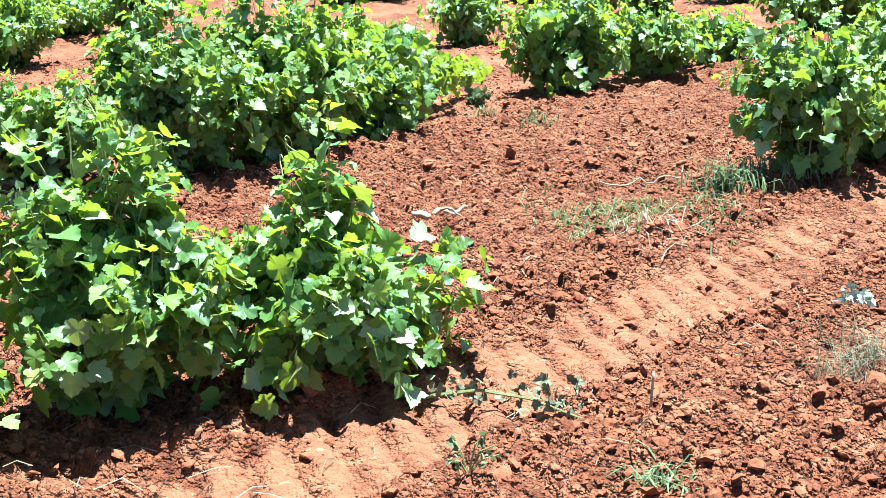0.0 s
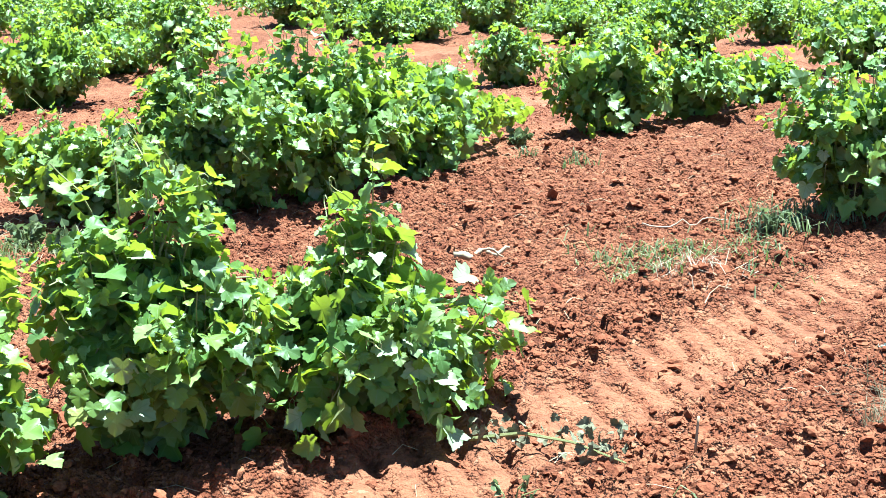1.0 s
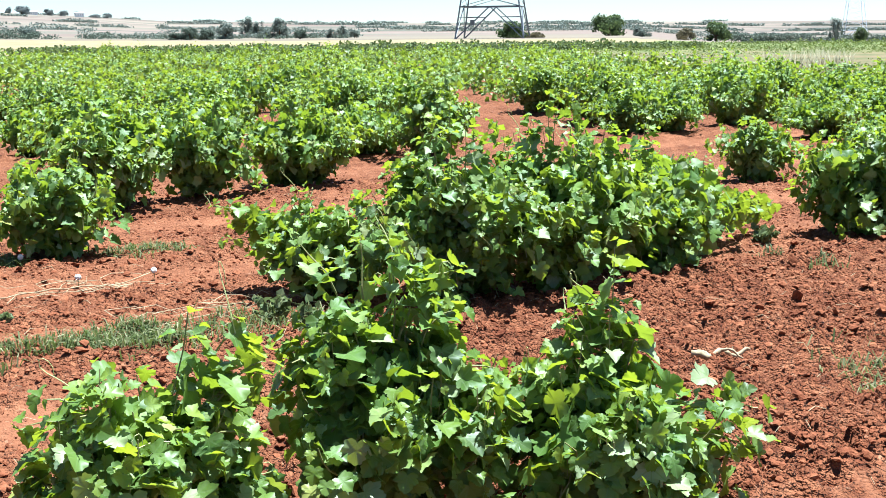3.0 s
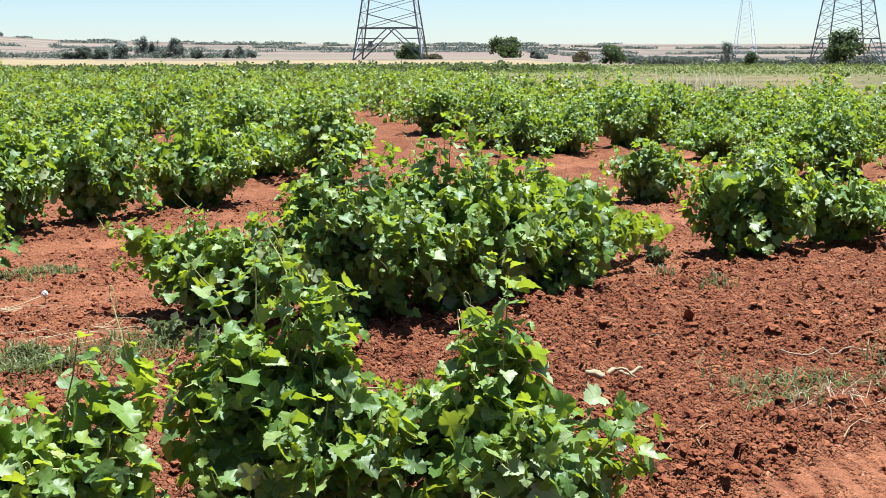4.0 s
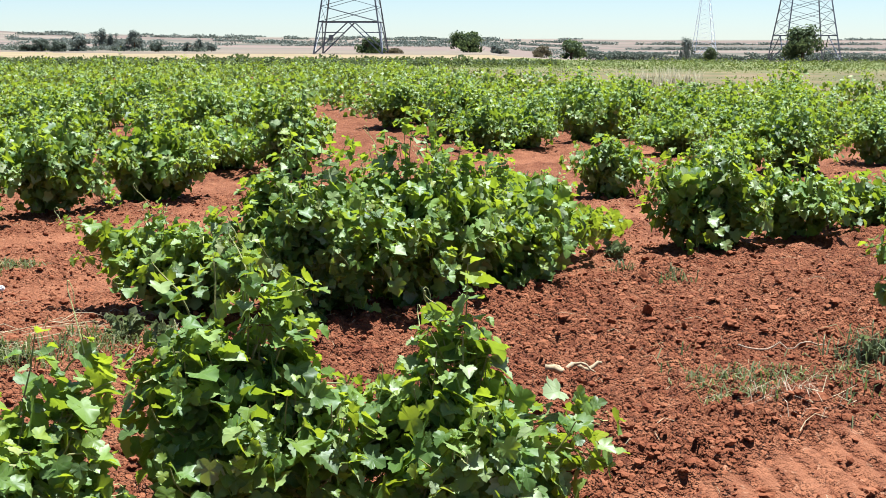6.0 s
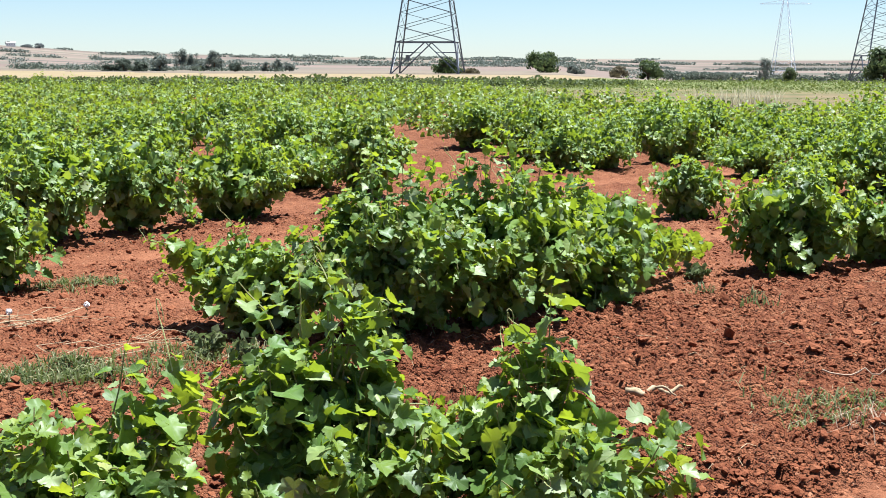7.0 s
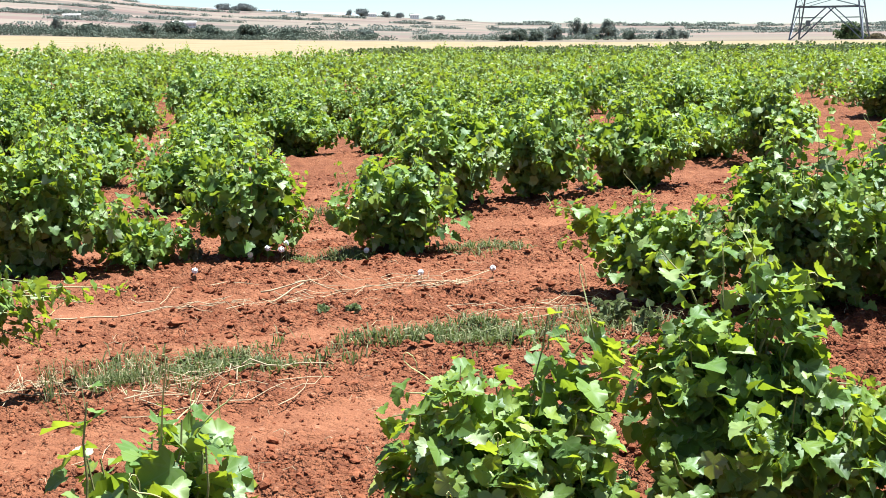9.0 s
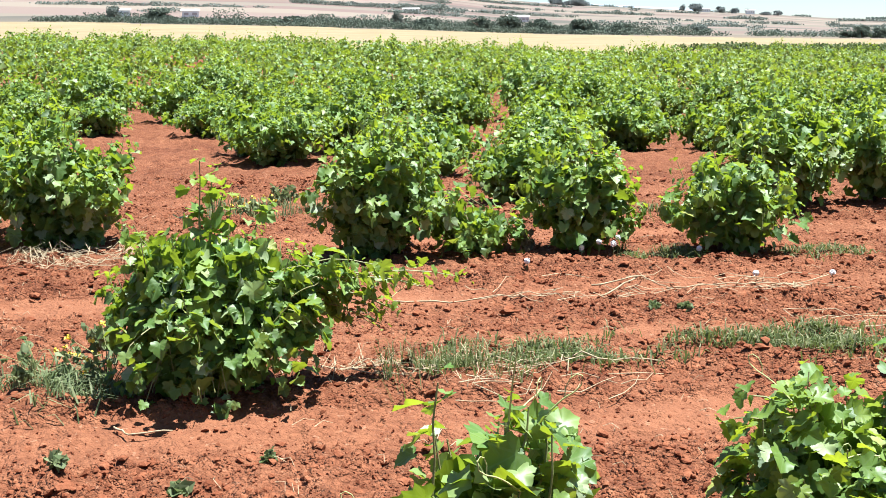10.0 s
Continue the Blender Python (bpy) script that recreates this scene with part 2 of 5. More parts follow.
def mesh_of(name, verts, faces, mats, uv=None, smooth=False):
    me = bpy.data.meshes.new(name)
    me.from_pydata(np.asarray(verts).tolist() if not isinstance(verts, list) else verts, [], faces if isinstance(faces, list) else faces.tolist())
    for m in mats if isinstance(mats, (list, tuple)) else [mats]:
        me.materials.append(m)
    if uv is not None:
        layer = me.uv_layers.new(name="UVMap")
        loops = np.empty(len(me.loops), np.int32)
        me.loops.foreach_get("vertex_index", loops)
        layer.data.foreach_set("uv", np.asarray(uv, np.float32)[loops].ravel())
    if smooth:
        me.polygons.foreach_set("use_smooth", np.ones(len(me.polygons), bool))
    me.update()
    return me


def hang(name, me, parent=None, label=""):
    ob = new(name, me)
    if parent is not None:
        ob.parent = parent
    if label:
        ob["label"] = label
    return ob


def empty(name, x, y, z, label, category, group=""):
    ob = new(name)
    ob.location = (x, y, z)
    return tagged(ob, label, category, group)


def lattice(x, y, seed):
    """Smooth value noise, 0 to 1, one cell a metre."""
    table = np.random.default_rng(seed).random((256, 256))
    xi, yi = np.floor(x).astype(int), np.floor(y).astype(int)
    u, v = x - xi, y - yi
    u, v = u * u * (3 - 2 * u), v * v * (3 - 2 * v)
    at = lambda i, j: table[i % 256, j % 256]
    return (at(xi, yi) * (1 - u) + at(xi + 1, yi) * u) * (1 - v) + (at(xi, yi + 1) * (1 - u) + at(xi + 1, yi + 1) * u) * v


def fbm(x, y, seed, octaves=3):
    total, weight = 0.0, 0.0
    for k in range(octaves):
        total = total + lattice(x * 2**k + 17.3 * k, y * 2**k + 5.1 * k, seed + k) * 0.5**k
        weight += 0.5**k
    return total / weight


# ---- the lie of the land ----
# Rows of vines run along (0.6, 0.8); "across" is the distance over the rows, "along" the distance down them.
def across(x, y):
    return 0.8 * x - 0.6 * y


def along(x, y):
    return 0.6 * x + 0.8 * y


def at_row(n, s):
    return 0.8 * n + 0.6 * s, -0.6 * n + 0.8 * s


LANES = [(-2.68, 0.29), (-5.48, 0.32), (-7.15, 0.2), (-8.25, 0.3), (-10.6, 0.3), (-13.2, 0.3)]


def bearing(x, y):
    return np.degrees(np.arctan2(-x, y))


def broad(x, y):
    """Height of the land without its clods."""
    r, b = np.hypot(x, y) + 1e-6, bearing(x, y)
    at60 = np.interp(b, [-90, 38, 43, 59, 75, 90], [0, 0, 0.27, 0.75, 0.9, 0.9])
    at200 = np.interp(b, [-90, 10, 25, 39, 43, 59, 80], [0, 0, 0.05, 0.35, 0.6, 1.75, 2.0])
    near = at60 * np.clip((r - 14) / 46, 0, 1) + (at200 - at60) * np.clip((r - 60) / 140, 0, 1)
    crest = np.interp(b, [-180, -8, 0, 10, 18, 23.5, 28, 30, 35, 38, 41.5, 45, 50, 70, 180], [0.15, 0.15, 0.13, 0.18, 0.22, 0.31, 0.42, 0.56, 0.86, 1.02, 1.28, 1.72, 2.1, 2.3, 0.3])
    # on the side of the second pylon the plain drops away behind the fallow
    dip = np.interp(b, [-90, 4, 9, 90], [1, 1, 0, 0])
    near = near - dip * np.clip(r - 122, 0, 78) * 0.0129
    low = np.degrees(np.arctan((at200 - 1.0 * dip - 1.6) / 200))
    start = 200 + 380 * dip
    g = np.clip(np.log(np.maximum(r, start) / start) / np.log(3200 / start), 0, 1)
    roll = 0.05 * (fbm(x * 0.0025 + 9, y * 0.0025, 61, 3) - 0.5) * np.sin(np.pi * g)
    far = 1.6 + r * np.tan(np.radians(low + (crest - low) * g ** 0.9 + roll))
    far = np.where(r > 3200, far - (r - 3200) * 0.06, far)
    return np.where(r <= 200, near, far)


def packed(x, y):
    n, s = across(x, y), along(x, y)
    n = n + 0.12 * (lattice(s * 0.6, s * 0.1, 5) - 0.5)
    total = 0.0
    for c, w in LANES:
        total = np.maximum(total, np.clip((w - np.abs(n - c)) / 0.09, 0, 1))
    patchy = np.clip(1.5 * fbm(x * 1.2, y * 1.2, 33, 2) - 0.05, 0, 1)
    wear = lattice(x * 2.1, y * 2.1, 67)
    bars = np.clip(0.9 + 1.6 * (wear - 0.55) + 0.7 * (0.4 + 0.9 * wear) * np.sin(0.8 * lattice(x * 1.3, y * 1.3, 69) * 6 + (s + 0.55 * (n + 2.68)) * 2 * np.pi / 0.17), 0.1, 1)
    even = np.clip((-4.2 - n) / 0.6, 0, 1) * np.clip(0.75 * fbm(x * 1.7, y * 1.7, 35, 3) + 0.1, 0, 0.65)
    tilled = np.where((n < -3.6) & (n > -6.0), np.clip((3.6 - s) / 1.5, 0.12, 1), 1)
    return tilled * np.maximum(even, total) * np.where(np.abs(n + 2.68) < 0.5, np.maximum(patchy, 0.9) * np.where(s < 9, bars, 1), np.maximum(patchy, np.where(n < -4.2, 0.75, 0)))


def relief(x, y):
    """Clods, furrows and wheel tracks in the tilled soil."""
    r, n, s = np.hypot(x, y), across(x, y), along(x, y)
    p = packed(x, y)
    tilled = 0.09 * (fbm(x * 2.2, y * 2.2, 3, 3) - 0.5) + 0.13 * np.maximum(fbm(x * 8, y * 8, 8, 3) - 0.5, -0.12)
    lumps = 0.13 * np.clip(fbm(x * 13, y * 13, 15, 2) - 0.54, 0, 1) + 0.03 * (lattice(x * 30, y * 30, 19) - 0.5)
    furrow = 0.018 * np.sin(n * 2 * np.pi / 0.42 + 1.5 * lattice(s * 0.5, n * 0.5, 27))
    lugs = 0.024 * lattice(x * 2.1, y * 2.1, 67) * np.clip(2.6 * fbm(x * 1.5, y * 1.5, 83, 2) - 0.75, 0.1, 1) * np.clip(np.sin(0.8 * lattice(x * 1.3, y * 1.3, 69) * 6 + (s + 0.55 * (n + 2.68)) * 2 * np.pi / 0.17) * 2.0, -1, 1)
    first = np.clip((0.32 - np.abs(n + 2.68)) / 0.08, 0, 1) * np.clip((9 - s) / 2, 0, 1)
    h = (tilled + lumps) * (1 - 0.72 * p) + furrow * (1 - p) * (1 - first) + lugs * first * 0.8 - 0.03 * np.where(first > 0, first, p)
    bank = 0.05 * np.exp(-((((n + 3.2 + 1.39) % 2.78) - 1.39) / 0.4) ** 2)
    return (h + bank) * np.clip((70 - r) / 40, 0, 1)


def height(x, y):
    x, y = np.asarray(x, float), np.asarray(y, float)
    return broad(x, y) + relief(x, y)


def vineyard_end(b):
    return np.interp(b, [-40, -8, 7, 9.5, 13, 70], [37, 38, 40, 55, 66, 74])


def build_ground():
    fine = np.linspace(-14.5, 65, 500)
    angles = np.radians(np.concatenate([np.linspace(-170, -17, 24), fine, np.linspace(69, 188, 20)]))
    radii = np.concatenate([[0.02, 0.6, 1.2], np.geomspace(1.9, 14, 360), np.geomspace(14.3, 60, 90), np.geomspace(62, 4600, 90)])
    a, r = np.meshgrid(angles, radii)
    x, y = -np.sin(a) * r, np.cos(a) * r
    z = height(x, y)
    verts = np.stack([x, y, z], -1).reshape(-1, 3)
    nr, na = a.shape
    i = (np.arange(nr - 1)[:, None] * na + np.arange(na)[None]).ravel()
    j = (np.arange(nr - 1)[:, None] * na + (np.arange(na) + 1)[None] % na).ravel()
    faces = np.stack([i, i + na, j + na, j], -1)
    me = bpy.data.meshes.new("ground")
    me.vertices.add(len(verts))
    me.vertices.foreach_set("co", verts.astype(np.float32).ravel())
    me.loops.add(faces.size)
    me.loops.foreach_set("vertex_index", faces.astype(np.int32).ravel())
    me.polygons.add(len(faces))
    me.polygons.foreach_set("loop_start", np.arange(0, faces.size, 4, dtype=np.int32))
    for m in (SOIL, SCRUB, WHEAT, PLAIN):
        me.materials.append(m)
    mid = verts[faces].mean(1)
    b, rr = bearing(mid[:, 0], mid[:, 1]), np.hypot(mid[:, 0], mid[:, 1])
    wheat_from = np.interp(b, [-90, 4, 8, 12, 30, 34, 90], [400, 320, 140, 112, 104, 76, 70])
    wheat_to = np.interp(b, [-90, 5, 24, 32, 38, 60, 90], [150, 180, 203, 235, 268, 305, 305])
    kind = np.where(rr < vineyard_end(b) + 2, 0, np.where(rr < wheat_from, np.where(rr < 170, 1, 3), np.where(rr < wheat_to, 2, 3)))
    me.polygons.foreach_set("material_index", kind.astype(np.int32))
    me.polygons.foreach_set("use_smooth", np.ones(len(faces), bool))
    me.update(calc_edges=True)
    me.validate()
    layer = me.attributes.new("packed", "FLOAT", "POINT")
    layer.data.foreach_set("value", packed(verts[:, 0], verts[:, 1]).astype(np.float32))
    tagged(new("ground", me), "tilled red soil with wheel tracks, running out to dry fields and low hills", "ground", kind="structure")


build_ground()

# ---- vines ----
HALF = [(0.11, -0.16), (0.27, -0.22), (0.40, -0.14), (0.50, -0.13), (0.55, -0.02), (0.48, 0.09), (0.58, 0.16), (0.60, 0.26), (0.68, 0.36), (0.58, 0.40), (0.53, 0.47), (0.41, 0.45), (0.41, 0.56), (0.42, 0.64), (0.31, 0.68), (0.27, 0.80), (0.15, 0.84)]


def leaf_shape(seed):
    """A five-lobed vine leaf one unit long: its stalk joins at the origin, its tip points along y."""
    rng = np.random.default_rng(seed)
    out = [(0.0, -0.03)] + HALF + [(0.0, 1.0)] + [(-x, y) for x, y in reversed(HALF)]
    pts = np.array([(0.0, 0.3)] + out) * (1 + 0.10 * (rng.random((len(out) + 1, 2)) - 0.5))
    x, y = pts.T
    fold, curl = rng.uniform(0.15, 0.5), rng.uniform(0.1, 0.4)
    z = fold * np.abs(x) - curl * (y - 0.2) ** 2 + 0.09 * np.sin(5 * x + 7 * y + seed) * np.hypot(x, y)
    k = len(out)
    faces = [(0, 1 + i, 1 + (i + 1) % k) for i in range(k)]
    return np.stack([x, y, z], -1), np.array(faces)


def leaf_shape_far(seed):
    rng = np.random.default_rng(seed)
    pts = np.array([(0, 0.0), (0.5, -0.1), (0.6, 0.4), (0, 1.0), (-0.6, 0.4), (-0.5, -0.1)]) * (1 + 0.2 * (rng.random((6, 2)) - 0.5))
    z = rng.uniform(0.2, 0.5) * np.abs(pts[:, 0]) - 0.2 * pts[:, 1] ** 2
    return np.column_stack([pts, z]), np.array([(0, 1, 2), (0, 2, 3), (0, 3, 4), (0, 4, 5)])


def leaf_shape_mid(seed):
    """A plainer five-lobed leaf for vines down the rows."""
    rng = np.random.default_rng(seed)
    half = [(0.3, -0.2), (0.56, -0.06), (0.44, 0.14), (0.64, 0.4), (0.38, 0.52), (0.3, 0.78)]
    out = [(0.0, -0.02)] + half + [(0.0, 1.0)] + [(-x, y) for x, y in reversed(half)]
    pts = np.array([(0.0, 0.3)] + out) * (1 + 0.16 * (rng.random((len(out) + 1, 2)) - 0.5))
    x, y = pts.T
    z = rng.uniform(0.15, 0.5) * np.abs(x) - rng.uniform(0.1, 0.4) * (y - 0.2) ** 2 + 0.08 * np.sin(5 * x + 7 * y + seed) * np.hypot(x, y)
    k = len(out)
    return np.stack([x, y, z], -1), np.array([(0, 1 + i, 1 + (i + 1) % k) for i in range(k)])


SHAPES = [leaf_shape(k) for k in range(6)]
MID_SHAPES = [leaf_shape_mid(k + 30) for k in range(6)]
FAR_SHAPES = [leaf_shape_far(k) for k in range(4)]
LEAF_MESHES = [mesh_of("leaf", v, f, LEAF, v[:, :2], True) for v, f in SHAPES]
TIP_MESHES = [mesh_of("leaf", v, f, TIP_LEAF, v[:, :2], True) for v, f in SHAPES]


def unit(v):
    return v / (np.linalg.norm(v, axis=-1, keepdims=True) + 1e-9)


def hull(u, foot=1.0):
    """Half width of a bush vine at a share of its height: narrow at the foot, widest at half its height."""
    return np.interp(u, [0, 0.12, 0.35, 0.58, 0.8, 1.0, 1.3], [0.56 * foot, 0.70 * foot, 0.96 * (0.4 + 0.6 * foot), 1.0, 0.82, 0.46, 0.25])


def grow(rx, ry, h, shoots, step, rng, size=0.1, skirt=0.4, spires=0.1, arms=(), fill=0.3, foot=1.0):
    """Shoots of a bush vine round the origin, long axis along x, and the leaves on them: place, turn, size."""
    canes, at, turn, sizes, fresh = [], [], [], [], []
    head = np.array([0, 0, min(0.2, h * 0.3)])
    reach = [None] * shoots + [a[:3] for a in arms for _ in range(a[3])]
    a0, a1, a2 = rng.uniform(0, 6.28, 3)
    # shoots spring in sprays, with open gaps between them
    sprays = [(rng.uniform(0, 2 * np.pi), 0.42 + 0.55 * rng.random() ** 0.8) for _ in range(max(6, shoots // 4))]
    for aim_at in reach:
        az = rng.uniform(0, 2 * np.pi)
        low = rng.random() < skirt
        spray = sprays[int(rng.integers(0, len(sprays)))]
        if not low:
            az = spray[0] + rng.normal(0, 0.17)
        u = rng.uniform(0.08, 0.4) if low else min(1.0, max(0.35, spray[1] + rng.normal(0, 0.07)))
        if not low and rng.random() < spires:
            u = rng.uniform(1.0, 1.25)
        lump = 1 + 0.13 * np.sin(3 * az + a0) + 0.10 * np.sin(5 * az + 6 * u + a1) + 0.08 * np.sin(9 * az - 9 * u + a2)
        rho = hull(u, foot) * lump * (1.08 - 0.55 * rng.random() ** 2.0)
        end = np.array([np.cos(az) * rx * rho, np.sin(az) * ry * rho, h * u * 0.94])
        if low:
            mid = np.array([end[0] * 0.7, end[1] * 0.7, h * rng.uniform(0.55, 0.85)])
        else:
            mid = np.array([end[0] * 0.85, end[1] * 0.85, end[2] * rng.uniform(0.45, 0.8)])
        mid = mid + rng.normal(0, 0.05, 3) * h
        if aim_at is not None:
            low = aim_at[2] < 0.3
            end = np.array(aim_at) * rng.uniform(0.6, 1.08) + rng.normal(0, 0.06, 3)
            end[2] = max(end[2], 0.05)
            mid = end * [0.5, 0.5, 0.5] + [0, 0, h * 0.45]
        t = np.linspace(0, 1, 9)[:, None]
        line = (1 - t) ** 2 * head + 2 * t * (1 - t) * mid + t**2 * end
        line[:, :2] += np.cumsum(rng.normal(0, 0.008, (9, 2)), 0)
        canes.append(line)
        length = np.linalg.norm(np.diff(line, axis=0), axis=1).sum()
        count = max(4, int(length / step))
        ts = np.clip(np.linspace(0.22, 1.0, count) + rng.normal(0, 0.02, count), 0, 1)
        pts = np.stack([np.interp(ts, t[:, 0], line[:, c]) for c in range(3)], -1)
        out = unit(pts * np.array([1 / rx, 1 / ry, 0.3 / h]) + rng.normal(0, 0.35, pts.shape))
        stalk = unit(out * 0.8 + rng.normal(0, 0.5, pts.shape))
        young = np.clip((ts - 0.72) / 0.28, 0, 1) * (0 if low else 1)
        pts = pts + stalk * (0.05 + 0.05 * rng.random((count, 1))) * (1 - 0.5 * young[:, None])
        pts[:, 2] = np.maximum(pts[:, 2], 0.03)
        # blades in the upper half lie open to the sky, lower ones hang down the side
        share = np.clip(0.2 + 0.45 * pts[:, 2:] / h, 0.2, 0.62)
        flat = np.where(rng.random((count, 1)) < share, 1.0, 0.2)
        normal = unit(out * (0.95 - 0.6 * flat) + np.array([0, 0, 0.3]) + np.array([0, 0, 0.55]) * flat + rng.normal(0, 0.42, pts.shape))
        tip = stalk * 0.7 + np.array([0, 0, -0.75]) + rng.normal(0, 0.4, pts.shape)
        tip = unit(tip - normal * (tip * normal).sum(-1, keepdims=True))
        fresh.append(young + 0.5 * (0.5 + 0.5 * np.sin(pts[:, 0] * 91 + pts[:, 1] * 57)) * (ts > 0.6))
        at.append(pts)
        turn.append(np.stack([np.cross(tip, normal), tip, normal], -1))
        sizes.append(size * rng.choice([0.42, 0.56, 0.72, 0.9], count) * rng.uniform(0.85, 1.15, count) * (1 - 0.5 * young))
    # leaves deep inside the bush, which close it off down to the soil
    count = int(fill * sum(len(p) for p in at))
    az, u = rng.uniform(0, 2 * np.pi, count), rng.uniform(0.04, 0.72, count)
    rho = 0.72 * hull(u, foot) * np.sqrt(rng.random(count))
    inner = np.stack([np.cos(az) * rx * rho, np.sin(az) * ry * rho, h * u], -1)
    n = unit(rng.normal(0, 1, inner.shape) + [0, 0, 0.3])
    tip = rng.normal(0, 1, inner.shape)
    tip = unit(tip - n * (tip * n).sum(-1, keepdims=True))
    at.append(inner)
    turn.append(np.stack([np.cross(tip, n), tip, n], -1))
    sizes.append(size * rng.uniform(0.7, 1.1, count))
    fresh.append(np.zeros(count))
    return canes, np.concatenate(at), np.concatenate(turn), np.concatenate(sizes), np.concatenate(fresh) > (0.7 if step < 0.035 else 0.95)


def joined_leaves(at, turn, sizes, shapes, rng):
    """All these leaves as vertices, faces and leaf coordinates."""
    verts, faces, uvs, base = [], [], [], 0
    which = rng.integers(0, len(shapes), len(at))
    for k, (v, f) in enumerate(shapes):
        m = which == k
        if not m.any():
            continue
        w = np.einsum("nij,vj->nvi", turn[m] * sizes[m][:, None, None], v) + at[m][:, None]
        verts.append(w.reshape(-1, 3))
        faces.append((f[None] + (np.arange(m.sum()) * len(v))[:, None, None] + base).reshape(-1, 3))
        uvs.append(np.tile(v[:, :2], (m.sum(), 1)))
        base += m.sum() * len(v)
    return np.concatenate(verts), np.concatenate(faces), np.concatenate(uvs)


def foliage_mesh(name, sets):
    """One mesh of several sets of leaves: (place, turn, size, shapes, young) each, young ones in the paler material."""
    rng = np.random.default_rng(len(sets[0][0]))
    verts, faces, uvs, kinds, base = [], [], [], [], 0
    for at, turn, sizes, shapes, young in sets:
        for which in (False, True):
            m = young == which
            if not m.any():
                continue
            v, f, uv = joined_leaves(at[m], turn[m], sizes[m], shapes, rng)
            verts.append(v)
            faces.append(f + base)
            uvs.append(uv)
            kinds.append(np.full(len(f), int(which), np.int32))
            base += len(v)
    me = mesh_of(name, np.concatenate(verts), np.concatenate(faces), [FOLIAGE, TIPS], np.concatenate(uvs), True)
    me.polygons.foreach_set("material_index", np.concatenate(kinds))
    return me


def tube(line, r0, r1, sides=5):
    """A tapering tube along a line of points."""
    line = np.asarray(line, float)
    n = len(line)
    d = unit(np.gradient(line, axis=0))
    ref = np.where(np.abs(d[:, 2:3]) > 0.9, np.array([[1.0, 0, 0]]), np.array([[0, 0, 1.0]]))
    a = unit(np.cross(d, ref))
    b = np.cross(d, a)
    th = np.arange(sides) * 2 * np.pi / sides
    r = np.linspace(r0, r1, n)[:, None, None]
    v = line[:, None] + r * (np.cos(th)[None, :, None] * a[:, None] + np.sin(th)[None, :, None] * b[:, None])
    f = [(i * sides + k, i * sides + (k + 1) % sides, (i + 1) * sides + (k + 1) % sides, (i + 1) * sides + k) for i in range(n - 1) for k in range(sides)]
    f += [tuple(range(sides))[::-1], tuple((n - 1) * sides + k for k in range(sides))]
    return v.reshape(-1, 3), f


def merge(pieces):
    verts, faces, base = [], [], 0
    for v, f in pieces:
        verts.append(np.asarray(v))
        faces += [tuple(int(i) + base for i in q) for q in f]
        base += len(v)
    return np.concatenate(verts), faces


def trunk_mesh(h, rng):
    bend = rng.normal(0, 0.03, (5, 3)) * [1, 1, 0]
    line = np.stack([np.zeros(5), np.zeros(5), np.linspace(-0.08, min(0.22, h * 0.35), 5)], -1) + np.cumsum(bend, 0) * 0.6
    pieces = [tube(line, 0.045, 0.038, 8)]
    for k in range(4):
        az = k * 1.6 + rng.uniform(-0.3, 0.3)
        way = np.array([np.cos(az), np.sin(az), 0.9])
        pieces.append(tube([line[-1] - way * 0.02, line[-1] + way * 0.06, line[-1] + way * [0.11, 0.11, 0.16]], 0.032, 0.014, 6))
    v, f = merge(pieces)
    return mesh_of("trunk", v, f, BARK, smooth=True)


def tendril(start, way, rng):
    """A thin shoot that reaches out and curls at its end."""
    side = unit(np.cross(way, [0, 0, 1.0]))
    pts, length = [], rng.uniform(0.1, 0.22)
    for k in range(14):
        t = k / 13
        curl = max(0.0, t - 0.45) * 9
        r = 0.022 * min(1, max(0.0, t - 0.45) * 4)
        pts.append(start + way * (length * min(t, 0.6) + r * math.sin(curl)) + np.array([0, 0, 0.05 * math.sin(t * 2.5) + r * (1 - math.cos(curl))]) + side * 0.02 * t)
    return pts


VINE_GROUP = "bush vines in rows"


